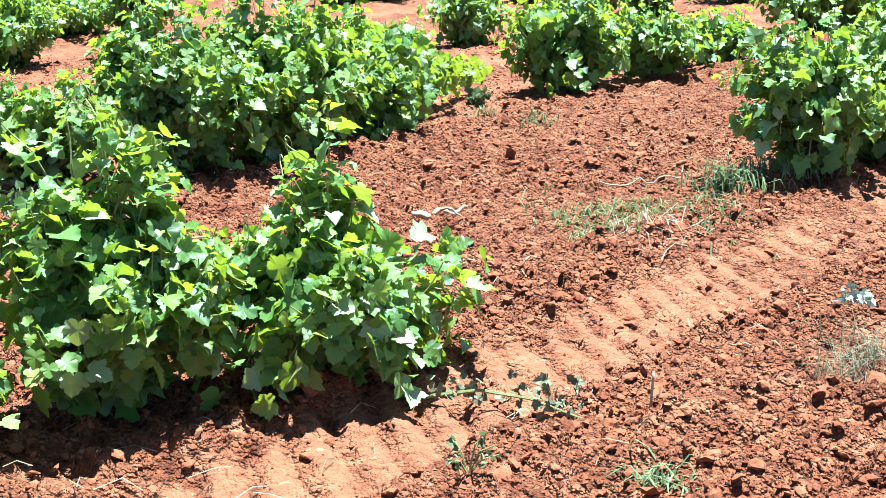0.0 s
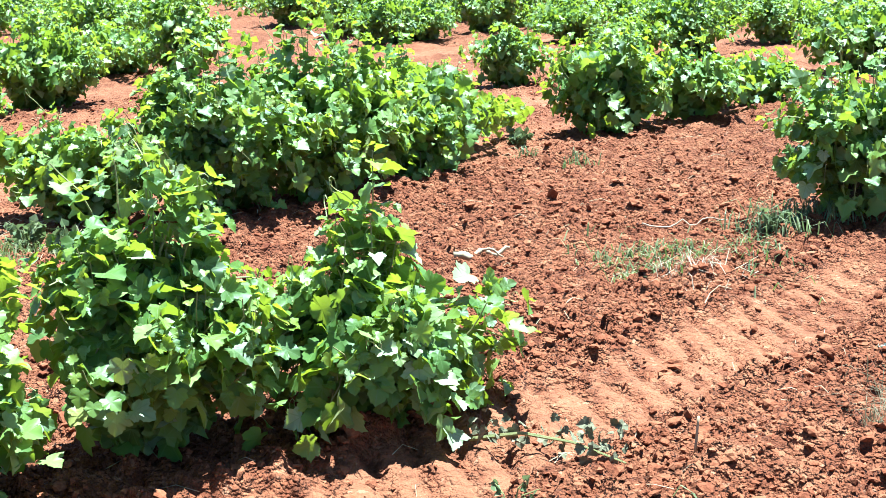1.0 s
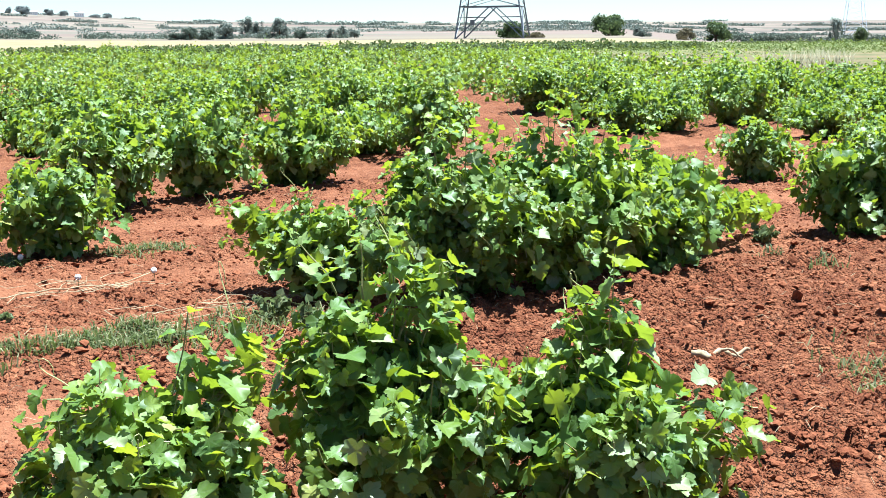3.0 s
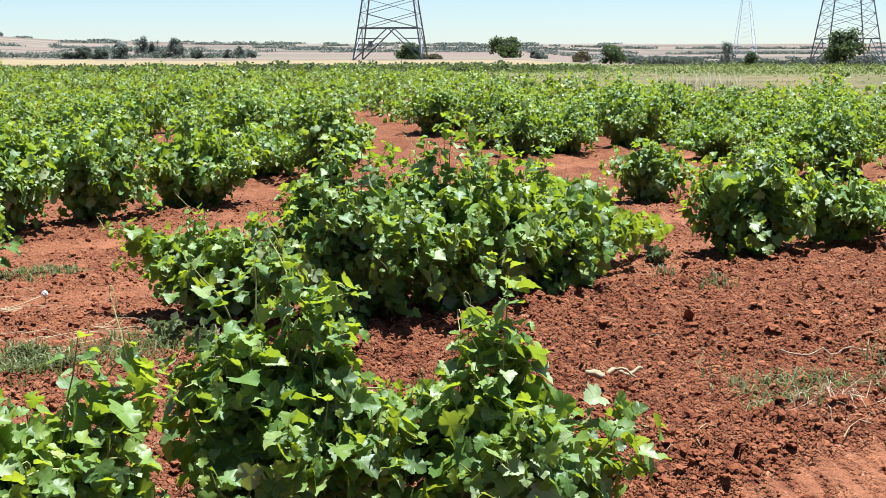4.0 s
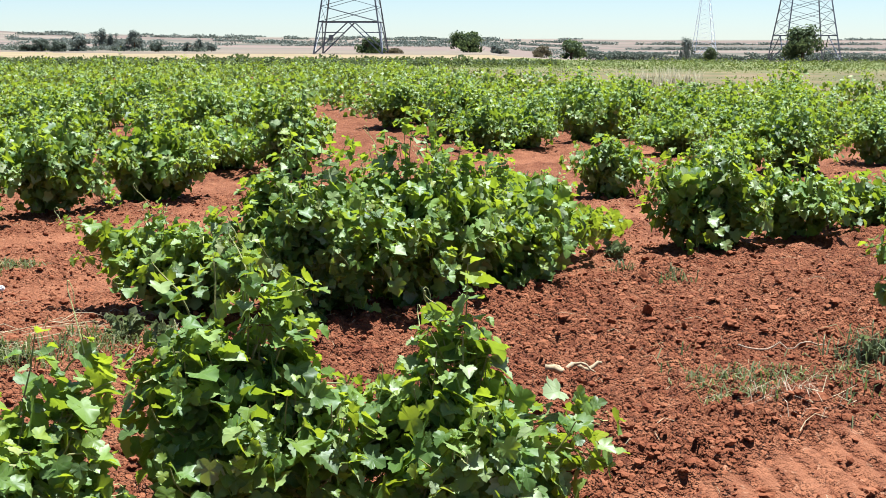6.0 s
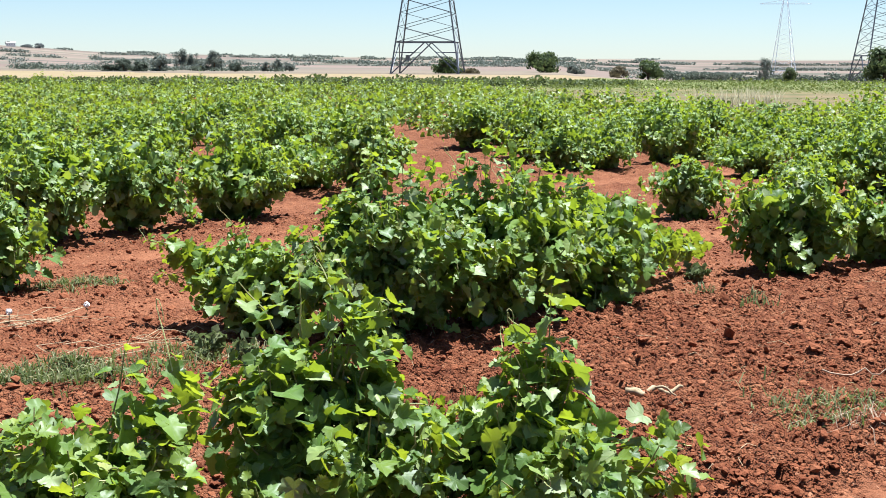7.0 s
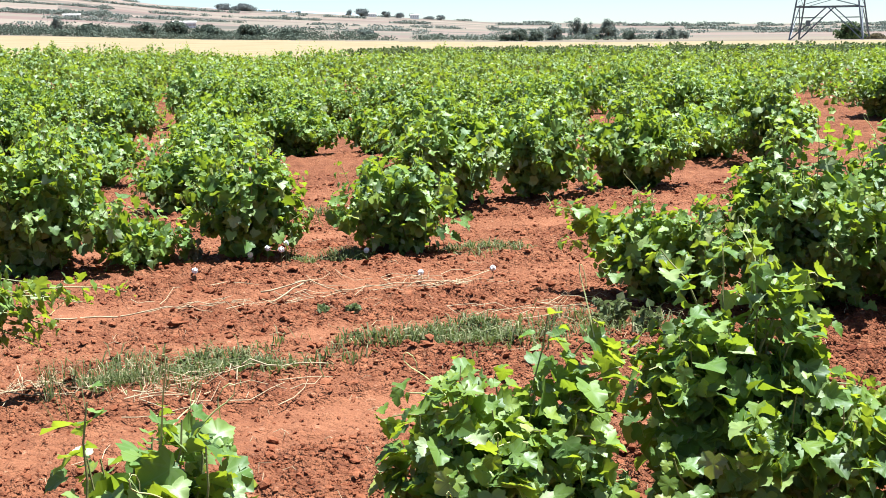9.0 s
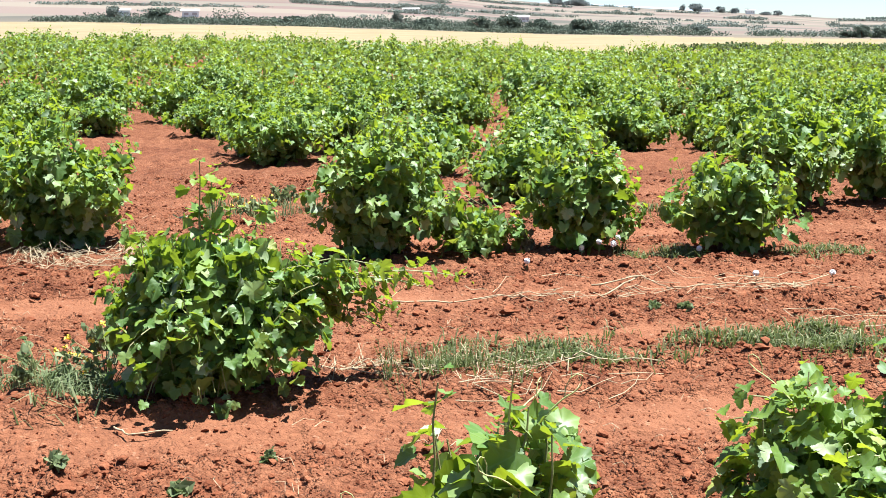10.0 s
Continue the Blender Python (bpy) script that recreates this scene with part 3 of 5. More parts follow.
def near_vine(x, y, rx, ry, h, shoots, singles, seed, label, size=0.1, skirt=0.35, turn_deg=53.0, step=0.030, spires=0.08, arms=(), tendrils=0, foot=1.0):
    rng = np.random.default_rng(seed)
    z = float(height(x, y))
    vine = empty("vine", x, y, z, label, "vine", VINE_GROUP)
    vine.rotation_euler = (0, 0, radians(turn_deg))
    hang("trunk", trunk_mesh(h, rng), vine)
    canes, at, turn, sizes, young = grow(rx, ry, h, int(shoots * 1.3), step, rng, size * 0.94, skirt, spires, [(*(Matrix.Rotation(-radians(turn_deg), 3, 'Z') @ Vector(a[:3])), a[3]) for a in arms], foot=foot)
    stems = []
    for line in canes:
        v, f = tube(line, 0.0055, 0.002, 4)
        stems.append(hang("shoot", mesh_of("shoot", v, f, CANE), vine))
    joints = np.concatenate(canes)
    for line, stem in list(zip(canes, stems))[:: max(1, len(canes) // tendrils)] if tendrils else []:
        v, f = tube(tendril(line[-1], unit(line[-1] * [1, 1, 0] + rng.normal(0, 0.2, 3)), rng), 0.0022, 0.0012, 4)
        hang("tendril", mesh_of("tendril", v, f, TENDRIL), stem)
    if label == YOUNG:
        young &= rng.random(len(young)) < 0.25
    order = rng.permutation(len(at))
    outer = np.argsort(-(np.abs(at[:, 0]) / rx + np.abs(at[:, 1]) / ry + at[:, 2] / h))
    pick = outer[: min(singles, len(at))]
    rest = np.setdiff1d(order, pick)
    for i in pick:
        ob = hang("leaf", (TIP_MESHES if young[i] else LEAF_MESHES)[int(rng.integers(0, 6))], stems[int(np.argmin(((joints - at[i]) ** 2).sum(-1))) // 9])
        m = Matrix((turn[i] * sizes[i]).tolist()).to_4x4()
        m.translation = at[i].tolist()
        ob.matrix_basis = m
    if len(rest):
        deep = np.isin(rest, outer[len(outer) // 2 :]) | (math.hypot(x, y) > 9.6)
        sets = [(at[rest[m]], turn[rest[m]], sizes[rest[m]], shapes, young[rest[m]]) for m, shapes in ((deep, MID_SHAPES), (~deep, SHAPES)) if m.any()]
        ob = hang("foliage", foliage_mesh("foliage", sets), vine)
        ob["kind"] = "stuff"
    return vine


TALL = "tall leafy green vine with upright shoots on red soil"
ROUND = "rounded bushy green vine standing in a row on red soil"
LOW = "low trailing vine shoots with broad leaves spreading over the soil"
YOUNG = "small sparse vine with a few large pale leaves"
NEAR = [  # x, y, half length, half width, height, shoots, single leaves, label, leaf size, skirt, spires, arms (to x, y, z, shoots)
    (-2.07, 2.06, 0.19, 0.16, 0.88, 27, 260, YOUNG, 0.105, 0.2, 0.0, ()),
    (-1.82, 3.30, 0.33, 0.32, 0.70, 64, 300, ROUND, 0.098, 0.4, 0.05, ((0.12, 0.1, 0.74, 3), (-0.26, -0.05, 0.56, 7), (0.2, 0.12, 0.60, 6), (-0.12, -0.24, 0.5, 7), (0.25, -0.12, 0.48, 7))),
    (-1.32, 3.86, 0.36, 0.31, 0.73, 60, 360, TALL, 0.094, 0.15, 0.04, ((0.03, 0.05, 0.84, 8), (-0.14, 0.0, 0.76, 7), (0.16, 0.08, 0.72, 6), (-0.12, -0.2, 0.62, 6), (-0.27, -0.04, 0.60, 7), (0.32, 0.10, 0.42, 14), (0.30, -0.05, 0.2, 8))),
    (-0.69, 4.20, 0.31, 0.28, 0.60, 50, 340, ROUND, 0.094, 0.5, 0.2, ((0.40, 0.26, 0.20, 8), (0.38, 0.20, 0.08, 9), (0.22, -0.16, 0.10, 6), (-0.15, -0.24, 0.10, 7), (-0.32, -0.08, 0.36, 12), (-0.32, -0.16, 0.16, 8), (-0.05, 0.02, 0.72, 5))),
    (-2.98, 7.72, 0.46, 0.42, 0.62, 40, 180, ROUND, 0.10, 0.3, 0.05, ((-0.72, 0.1, 0.46, 12), (-0.5, -0.1, 0.3, 6), (0.2, -0.3, 0.5, 8))),
    (-2.15, 7.64, 0.60, 0.52, 0.98, 62, 260, ROUND, 0.10, 0.3, 0.10, ((-0.1, -0.5, 0.42, 8), (0.2, -0.45, 0.34, 6), (-0.25, -0.25, 0.74, 8), (0.1, -0.32, 0.70, 7), (0.0, -0.42, 0.1, 8), (0.3, -0.3, 0.12, 6))),
    (-1.66, 8.26, 0.64, 0.58, 1.02, 74, 240, TALL, 0.10, 0.3, 0.08, ((0.15, -0.55, 0.45, 9), (-0.1, -0.5, 0.36, 5), (0.05, -0.38, 0.78, 8), (0.1, -0.5, 0.12, 9))),
    (-1.16, 9.00, 0.54, 0.50, 0.88, 58, 190, ROUND, 0.10, 0.35, 0.1, ((0.62, 2.1, 0.14, 3), (0.5, 1.1, 0.2, 4), (0.5, 0.3, 0.3, 3), (0.2, -0.5, 0.4, 7), (0.15, -0.4, 0.1, 7))),
    (-1.30, 10.5, 0.40, 0.35, 0.80, 34, 90, ROUND, 0.10, 0.3, 0.15, ()),
    (0.12, 10.78, 0.56, 0.50, 0.90, 64, 200, ROUND, 0.105, 0.3, 0.06, ((0.15, -0.5, 0.08, 4),)),
    (0.82, 11.5, 0.50, 0.45, 0.62, 44, 120, ROUND, 0.10, 0.45, 0.06, ()),
    (1.45, 12.4, 0.45, 0.40, 0.55, 38, 80, ROUND, 0.10, 0.45, 0.06, ()),
    (1.40, 7.30, 0.38, 0.36, 0.80, 46, 180, ROUND, 0.10, 0.3, 0.1, ((-0.42, -0.1, 0.5, 4),)),
    (1.88, 7.75, 0.45, 0.42, 0.92, 50, 160, TALL, 0.10, 0.35, 0.1, ()),
    (-4.98, 3.52, 0.45, 0.42, 0.90, 90, 320, ROUND, 0.085, 0.58, 0.08, ((0.60, 0.86, 0.42, 11), (0.35, 0.5, 0.5, 6), (0.3, -0.18, 0.08, 8), (0.1, -0.34, 0.1, 6), (0.38, 0.06, 0.1, 6), (-0.15, -0.4, 0.12, 5))),
    (-7.20, 6.62, 0.50, 0.47, 1.06, 62, 190, TALL, 0.10, 0.3, 0.06, ((0.5, 0.62, 0.24, 9),)),
    (-6.78, 7.24, 0.36, 0.28, 0.44, 28, 80, LOW, 0.09, 0.5, 0.05, ()),
    (-6.22, 7.76, 0.42, 0.38, 0.82, 50, 160, ROUND, 0.10, 0.3, 0.08, ()),
    (-5.42, 8.50, 0.43, 0.40, 0.86, 52, 170, ROUND, 0.10, 0.45, 0.08, ()),
    (-6.35, 10.85, 0.60, 0.52, 1.0, 66, 120, ROUND, 0.105, 0.4, 0.08, ()),
    (-5.85, 11.75, 0.55, 0.50, 0.92, 60, 100, ROUND, 0.105, 0.4, 0.08, ((0.5, 0.3, 0.1, 6),)),
    (-5.45, 13.1, 0.72, 0.56, 0.95, 72, 110, ROUND, 0.105, 0.2, 0.08, ()),
    (-9.35, 5.45, 0.70, 0.55, 1.0, 62, 130, ROUND, 0.105, 0.4, 0.1, ()),
    (-9.95, 4.65, 0.60, 0.50, 1.0, 46, 60, ROUND, 0.105, 0.4, 0.1, ()),
    (-0.88, 14.35, 0.46, 0.42, 0.72, 44, 60, ROUND, 0.105, 0.3, 0.08, ()),
    (-4.85, 15.9, 0.50, 0.48, 0.96, 54, 60, TALL, 0.105, 0.2, 0.15, ()),
]
for k, (vx, vy, ra, rb, vh, count, singles, text, leaf, skirt, tall_share, reach_to) in enumerate(NEAR):
    near_vine(vx, vy, ra, rb, vh, count, singles, 100 + k, text, leaf, skirt if skirt > 0.5 else skirt * (0.45 if math.hypot(vx, vy) < 7 else 0.7), spires=tall_share, arms=reach_to, tendrils=9 if math.hypot(vx, vy) < 9.5 else 0, foot=1.0 if skirt > 0.42 or math.hypot(vx, vy) < 9.5 else 0.8)

# vines farther down the rows: a few grown ones, copied with their own turn and size
MODELS = []
for k in range(8):
    rng = np.random.default_rng(500 + k)
    h = [0.80, 0.92, 0.68, 0.86, 0.75, 1.0, 0.62, 0.84][k]
    _, at, turn, sizes, young = grow(0.70, 0.62, h, 96, 0.038, rng, 0.092, 0.14, spires=0.16, fill=0.4, foot=0.85)
    MODELS.append((trunk_mesh(h, rng), foliage_mesh("foliage", [(at, turn, sizes, MID_SHAPES, young)])))


ROWS = [-3.3, -6.4, -9.6, -12.1, -14.8] + [-17.5 - 2.78 * k for k in range(26)]
GAPS = {  # stretches of a row where vines are missing and bare soil shows
    2: [(-2.2, 13.0)], 3: [(-1.0, 2.3), (3.0, 4.7), (8.0, 15.2)], 4: [(-3.5, 1.2), (4.2, 5.7), (7.2, 9.2), (10.6, 13.8)],
    5: [(-1.7, 0.3), (8.4, 9.6), (12.9, 16.2)], 6: [(-2.2, 0.4), (6.5, 7.9), (14.6, 17.2)], 7: [(12.4, 13.4)], 9: [(3.0, 4.2)],
}
FAR_SPOTS, MID_SPOTS = [], [  # those that stand at the edges of bare soil
    (-8.65, 18.0, 0.95, 20), (-5.6, 25.1, 0.95, 60), (-4.05, 22.4, 1.0, 100), (-3.15, 20.3, 0.95, 10), (-2.65, 20.8, 0.95, 140), (-0.3, 20.35, 0.95, 200),
    (0.4, 17.1, 0.9, 250), (1.2, 17.7, 1.0, 300), (-11.1, 15.0, 1.0, 40), (-12.95, 10.5, 1.0, 80), (-16.3, 12.0, 0.95, 120), (-17.85, 11.1, 0.95, 160), (-8.5, 9.8, 0.85, 40),
]
rng = np.random.default_rng(3)
for row, middle in enumerate(ROWS):
    for step in range(-70, 80):
        n, s = middle + rng.normal(0, 0.12), step * 1.2 + 0.4 * (row % 2) + rng.normal(0, 0.14)
        x, y = at_row(n, s)
        r, b = math.hypot(x, y), float(bearing(x, y))
        miss, big, spin_by = rng.random() < 0.05, rng.uniform(0.82, 1.14), rng.uniform(0, 360)
        if not (-19 < b < 72) or r < 12.2 or r > vineyard_end(b) or miss or (r < 14.5 and b < 20):
            continue
        if any(lo < s < hi for lo, hi in GAPS.get(row, ())):
            continue
        if any(math.hypot(x - v[0], y - v[1]) < 1.0 for v in NEAR) or any(math.hypot(x - v[0], y - v[1]) < 0.85 for v in MID_SPOTS[:13]):
            continue
        (MID_SPOTS if r < 27.5 else FAR_SPOTS).append((x, y, big, spin_by))
for x, y, big, spin in MID_SPOTS:
    k = int(RNG.integers(0, 8))
    vine = empty("vine", x, y, float(height(x, y)), ROUND, "vine", VINE_GROUP)
    vine.rotation_euler, vine.scale = (0, 0, radians(spin)), (big, big, big)
    hang("trunk", MODELS[k][0], vine)
    hang("foliage", MODELS[k][1], vine)["kind"] = "stuff"


def far_vines():
    rng = np.random.default_rng(11)
    ats, turns, sz, tips = [], [], [], []
    for x, y, big, spin in FAR_SPOTS:
        _, at, turn, sizes, young = grow(0.7 * big, 0.6 * big, (0.88 + 0.002 * math.hypot(x, y)) * big * rng.uniform(0.72, 1.15), 22, 0.086, rng, 0.12, 0.12, spires=0.02, fill=0.3)
        ats.append(at + [x, y, float(broad(x, y))])
        turns.append(turn)
        sz.append(sizes)
        tips.append(young)
    me = foliage_mesh("vine_rows", [(np.concatenate(ats), np.concatenate(turns), np.concatenate(sz), FAR_SHAPES, np.concatenate(tips))])
    tagged(new("vine_rows", me), "distant rows of leafy green vines merging into one mass", "vines", kind="stuff")


far_vines()

# ---- towers, trees and what stands on the plain ----
def bar(a, b, w):
    """An angle-iron bar from a to b: two thin flanges."""
    a, b = np.array(a, float), np.array(b, float)
    d = unit(b - a)
    s = unit(np.cross(d, [0.31, 0.22, 0.93] if abs(d[2]) < 0.9 else [1, 0.2, 0]))
    u = np.cross(d, s)
    t = w * 0.3
    out = [(0, 0), (w, 0), (w, t), (t, t), (t, w), (0, w)]
    v = [p + s * (x - w / 2) + u * (y - w / 2) for p in (a, b) for x, y in out]
    f = [(i, (i + 1) % 6, 6 + (i + 1) % 6, 6 + i) for i in range(6)] + [(5, 4, 3, 2, 1, 0), (6, 7, 8, 9, 10, 11)]
    return np.array(v), f


def box(x0, x1, y0, y1, z0, z1):
    v = np.array([(x, y, z) for z in (z0, z1) for y in (y0, y1) for x in (x0, x1)], float)
    return v, [(0, 2, 3, 1), (4, 5, 7, 6), (0, 1, 5, 4), (1, 3, 7, 5), (3, 2, 6, 7), (2, 0, 4, 6)]


def tower(x, y, turn_deg, material, label, thick=1.0, slim=False):
    ob = empty("power_pylon", x, y, float(broad(x, y)) - 0.1, label, "pylon", "line of power pylons")
    ob.rotation_euler = (0, 0, radians(turn_deg))
    put = lambda name, a, b, w: hang(name, mesh_of(name, *bar(a, b, w * thick), material), ob)
    far = math.hypot(x, y) > 400
    half = lambda z: 5.0 * (1 - z / (41.0 if slim else 34.0))
    waist = 34.0 if slim else 22.0
    corners = [(-1, -1), (1, -1), (1, 1), (-1, 1)]
    at = lambda c, z: (c[0] * half(z), c[1] * half(z), z)
    for c in corners:
        put("leg", at(c, 0), at(c, waist), 0.22)
    levels = [4.7, 6.9, 9.0, 11.0, 13.0, 15.0, 17.0, 19.0, 20.6] + ([23.0, 25.5, 28.0, 30.5] if slim else []) + [waist]
    for c, e in zip(corners, corners[1:] + corners[:1]):
        mid = tuple((np.array(at(c, 4.7)) + np.array(at(e, 4.7))) / 2)
        put("crossbar", at(c, 4.7), at(e, 4.7), 0.16)
        put("brace", at(c, 0.0), mid, 0.14)
        put("brace", at(e, 0.0), mid, 0.14)
        for share in (0.35, 0.68):
            low = np.array(at(c, 0)) * (1 - share) + np.array(mid) * share
            put("strut", at(c, 4.7 * share), tuple(low), 0.08)
            low = np.array(at(e, 0)) * (1 - share) + np.array(mid) * share
            put("strut", at(e, 4.7 * share), tuple(low), 0.08)
        for lo, hi in zip(levels, levels[1:]):
            put("brace", at(c, lo), at(e, hi), 0.065)
            if not far:
                put("brace", at(e, lo), at(c, hi), 0.065)
    if slim:
        # one long crossarm through the top of the mast
        for sy in (-1, 1):
            put("crossarm", (-10.8, 0, 32.4), (10.8, sy * 0.2, 32.4), 0.2)
        for sx in (-1, 1):
            put("stay", (sx * 10.8, 0, 32.4), (sx * 0.8, 0, 34), 0.12)
            put("peak", (sx * 0.8, 0, 34), (0, 0, 37), 0.16)
        return ob
    # the open head: two arms that lean apart, and the long beam over them
    for sx in (-1, 1):
        for sy in (-1, 1):
            put("arm", (sx * half(waist), sy * half(waist), waist), (sx * 7.0, sy * 0.6, 35), 0.2)
            put("arm", (-sx * half(waist) * 0.2, sy * half(waist), waist + 0.5), (sx * 5.6, sy * 0.6, 35), 0.14)
    for sy in (-1, 1):
        put("beam", (-11, sy * 0.6, 35), (11, sy * 0.6, 35), 0.2)
        put("beam", (-10, sy * 0.6, 36.6), (10, sy * 0.6, 36.6), 0.16)
        for k in range(-5, 5):
            put("strut", (k * 2.0, sy * 0.6, 35), (k * 2.0 + 1, sy * 0.6, 36.6), 0.08)
    for sx in (-1, 1):
        put("peak", (sx * 7, 0, 36.6), (sx * 8, 0, 40), 0.14)
    return ob


def sign_box(pylon):
    """The dark cabinet bolted to a brace of the pylon."""
    hang("cabinet", mesh_of("cabinet", *box(-2.75, -2.15, -5.0, -4.6, 2.0, 2.8), STEEL), pylon, "small dark cabinet on a brace")


def utility_pole(b, r, tall):
    x, y = polar(b, r)
    ob = empty("utility_pole", x, y, float(broad(np.array(x), np.array(y))), "thin dark wooden utility pole with a short crossarm", "pole", "poles on the plain")
    v, f = tube([(0, 0, -0.3), (0, 0, tall * 0.5), (0, 0, tall)], 0.2, 0.13, 8)
    hang("post", mesh_of("post", v, f, BARK, smooth=True), ob)
    hang("crossarm", mesh_of("crossarm", *box(-0.9, 0.9, -0.08, 0.08, tall - 0.9, tall - 0.7), BARK), ob)


def polar(b, r):
    return -math.sin(radians(b)) * r, math.cos(radians(b)) * r


sign_box(tower(*polar(14.45, 205), 8, STEEL, "grey lattice steel power pylon beyond the vineyard"))
utility_pole(5.57, 500, 7.0)
utility_pole(0.62, 500, 8.0)
tower(*polar(-3.95, 250), 14, STEEL, "grey lattice steel power pylon behind a dark tree")
tower(*polar(0.0, 600), 10, HAZED_STEEL, "pale distant lattice power pylon with one crossarm", 0.9, True)
tower(*polar(-8.5, 930), 12, HAZED_STEEL, "pale distant lattice power pylon with an open head", 0.9)


def tree(b, r, wide, tall, material, label, seed, trunk=0.3, name="tree"):
    rng = np.random.default_rng(seed)
    x, y = polar(b, r)
    ob = empty(name, x, y, float(broad(x, y)), label, name, "trees on the plain")
    pieces = [tube([(0, 0, -0.3), (rng.normal(0, 0.1), 0, tall * 0.25), (rng.normal(0, 0.2), 0.1, tall * 0.6)], 0.05 * wide, 0.02 * wide, 7)]
    for k in range(6):
        az = k * 1.05 + rng.uniform(-0.3, 0.3)
        pieces.append(tube([(0, 0, tall * 0.22), (math.cos(az) * wide * 0.15, math.sin(az) * wide * 0.15, tall * 0.45), (math.cos(az) * wide * 0.3, math.sin(az) * wide * 0.3, tall * rng.uniform(0.5, 0.75))], 0.02 * wide, 0.006 * wide, 5))
    hang("trunk", mesh_of("trunk", *merge(pieces), BARK, smooth=True), ob)
    # unequal lobes, wide and low, with one or two that stand out of the outline
    many = 22
    share, az = rng.uniform(0.0, 0.8, many), rng.uniform(0, 6.28, many)
    out = 0.42 * wide * np.sqrt(np.clip(1 - (share / 1.0) ** 2, 0.1, 1)) * np.sqrt(rng.uniform(0.05, 1, many))
    lobes = np.stack([np.cos(az) * out, np.sin(az) * out, tall * (trunk + (1 - trunk) * share)], -1)
    girth = rng.uniform(0.45, 1.25, many)
    count = 2000
    which = rng.choice(many, count, p=girth**2 / (girth**2).sum())
    at = lobes[which] + unit(rng.normal(0, 1, (count, 3))) * rng.uniform(0.3, 1.1, (count, 1)) * [wide * 0.17, wide * 0.17, tall * (1 - trunk) * 0.22] * girth[which][:, None]
    at[:, 2] = np.maximum(at[:, 2], 0.1)
    n = unit(at - [0, 0, tall * 0.5] + rng.normal(0, 0.6, at.shape))
    tip = rng.normal(0, 1, at.shape)
    tip = unit(tip - n * (tip * n).sum(-1, keepdims=True))
    turn = np.stack([np.cross(tip, n), tip, n], -1)
    v, f, _ = joined_leaves(at, turn, rng.uniform(0.5, 1.2, count) * wide * 0.06, FAR_SHAPES, rng)
    hang("crown", mesh_of("crown", v, f, material), ob)["kind"] = "stuff"


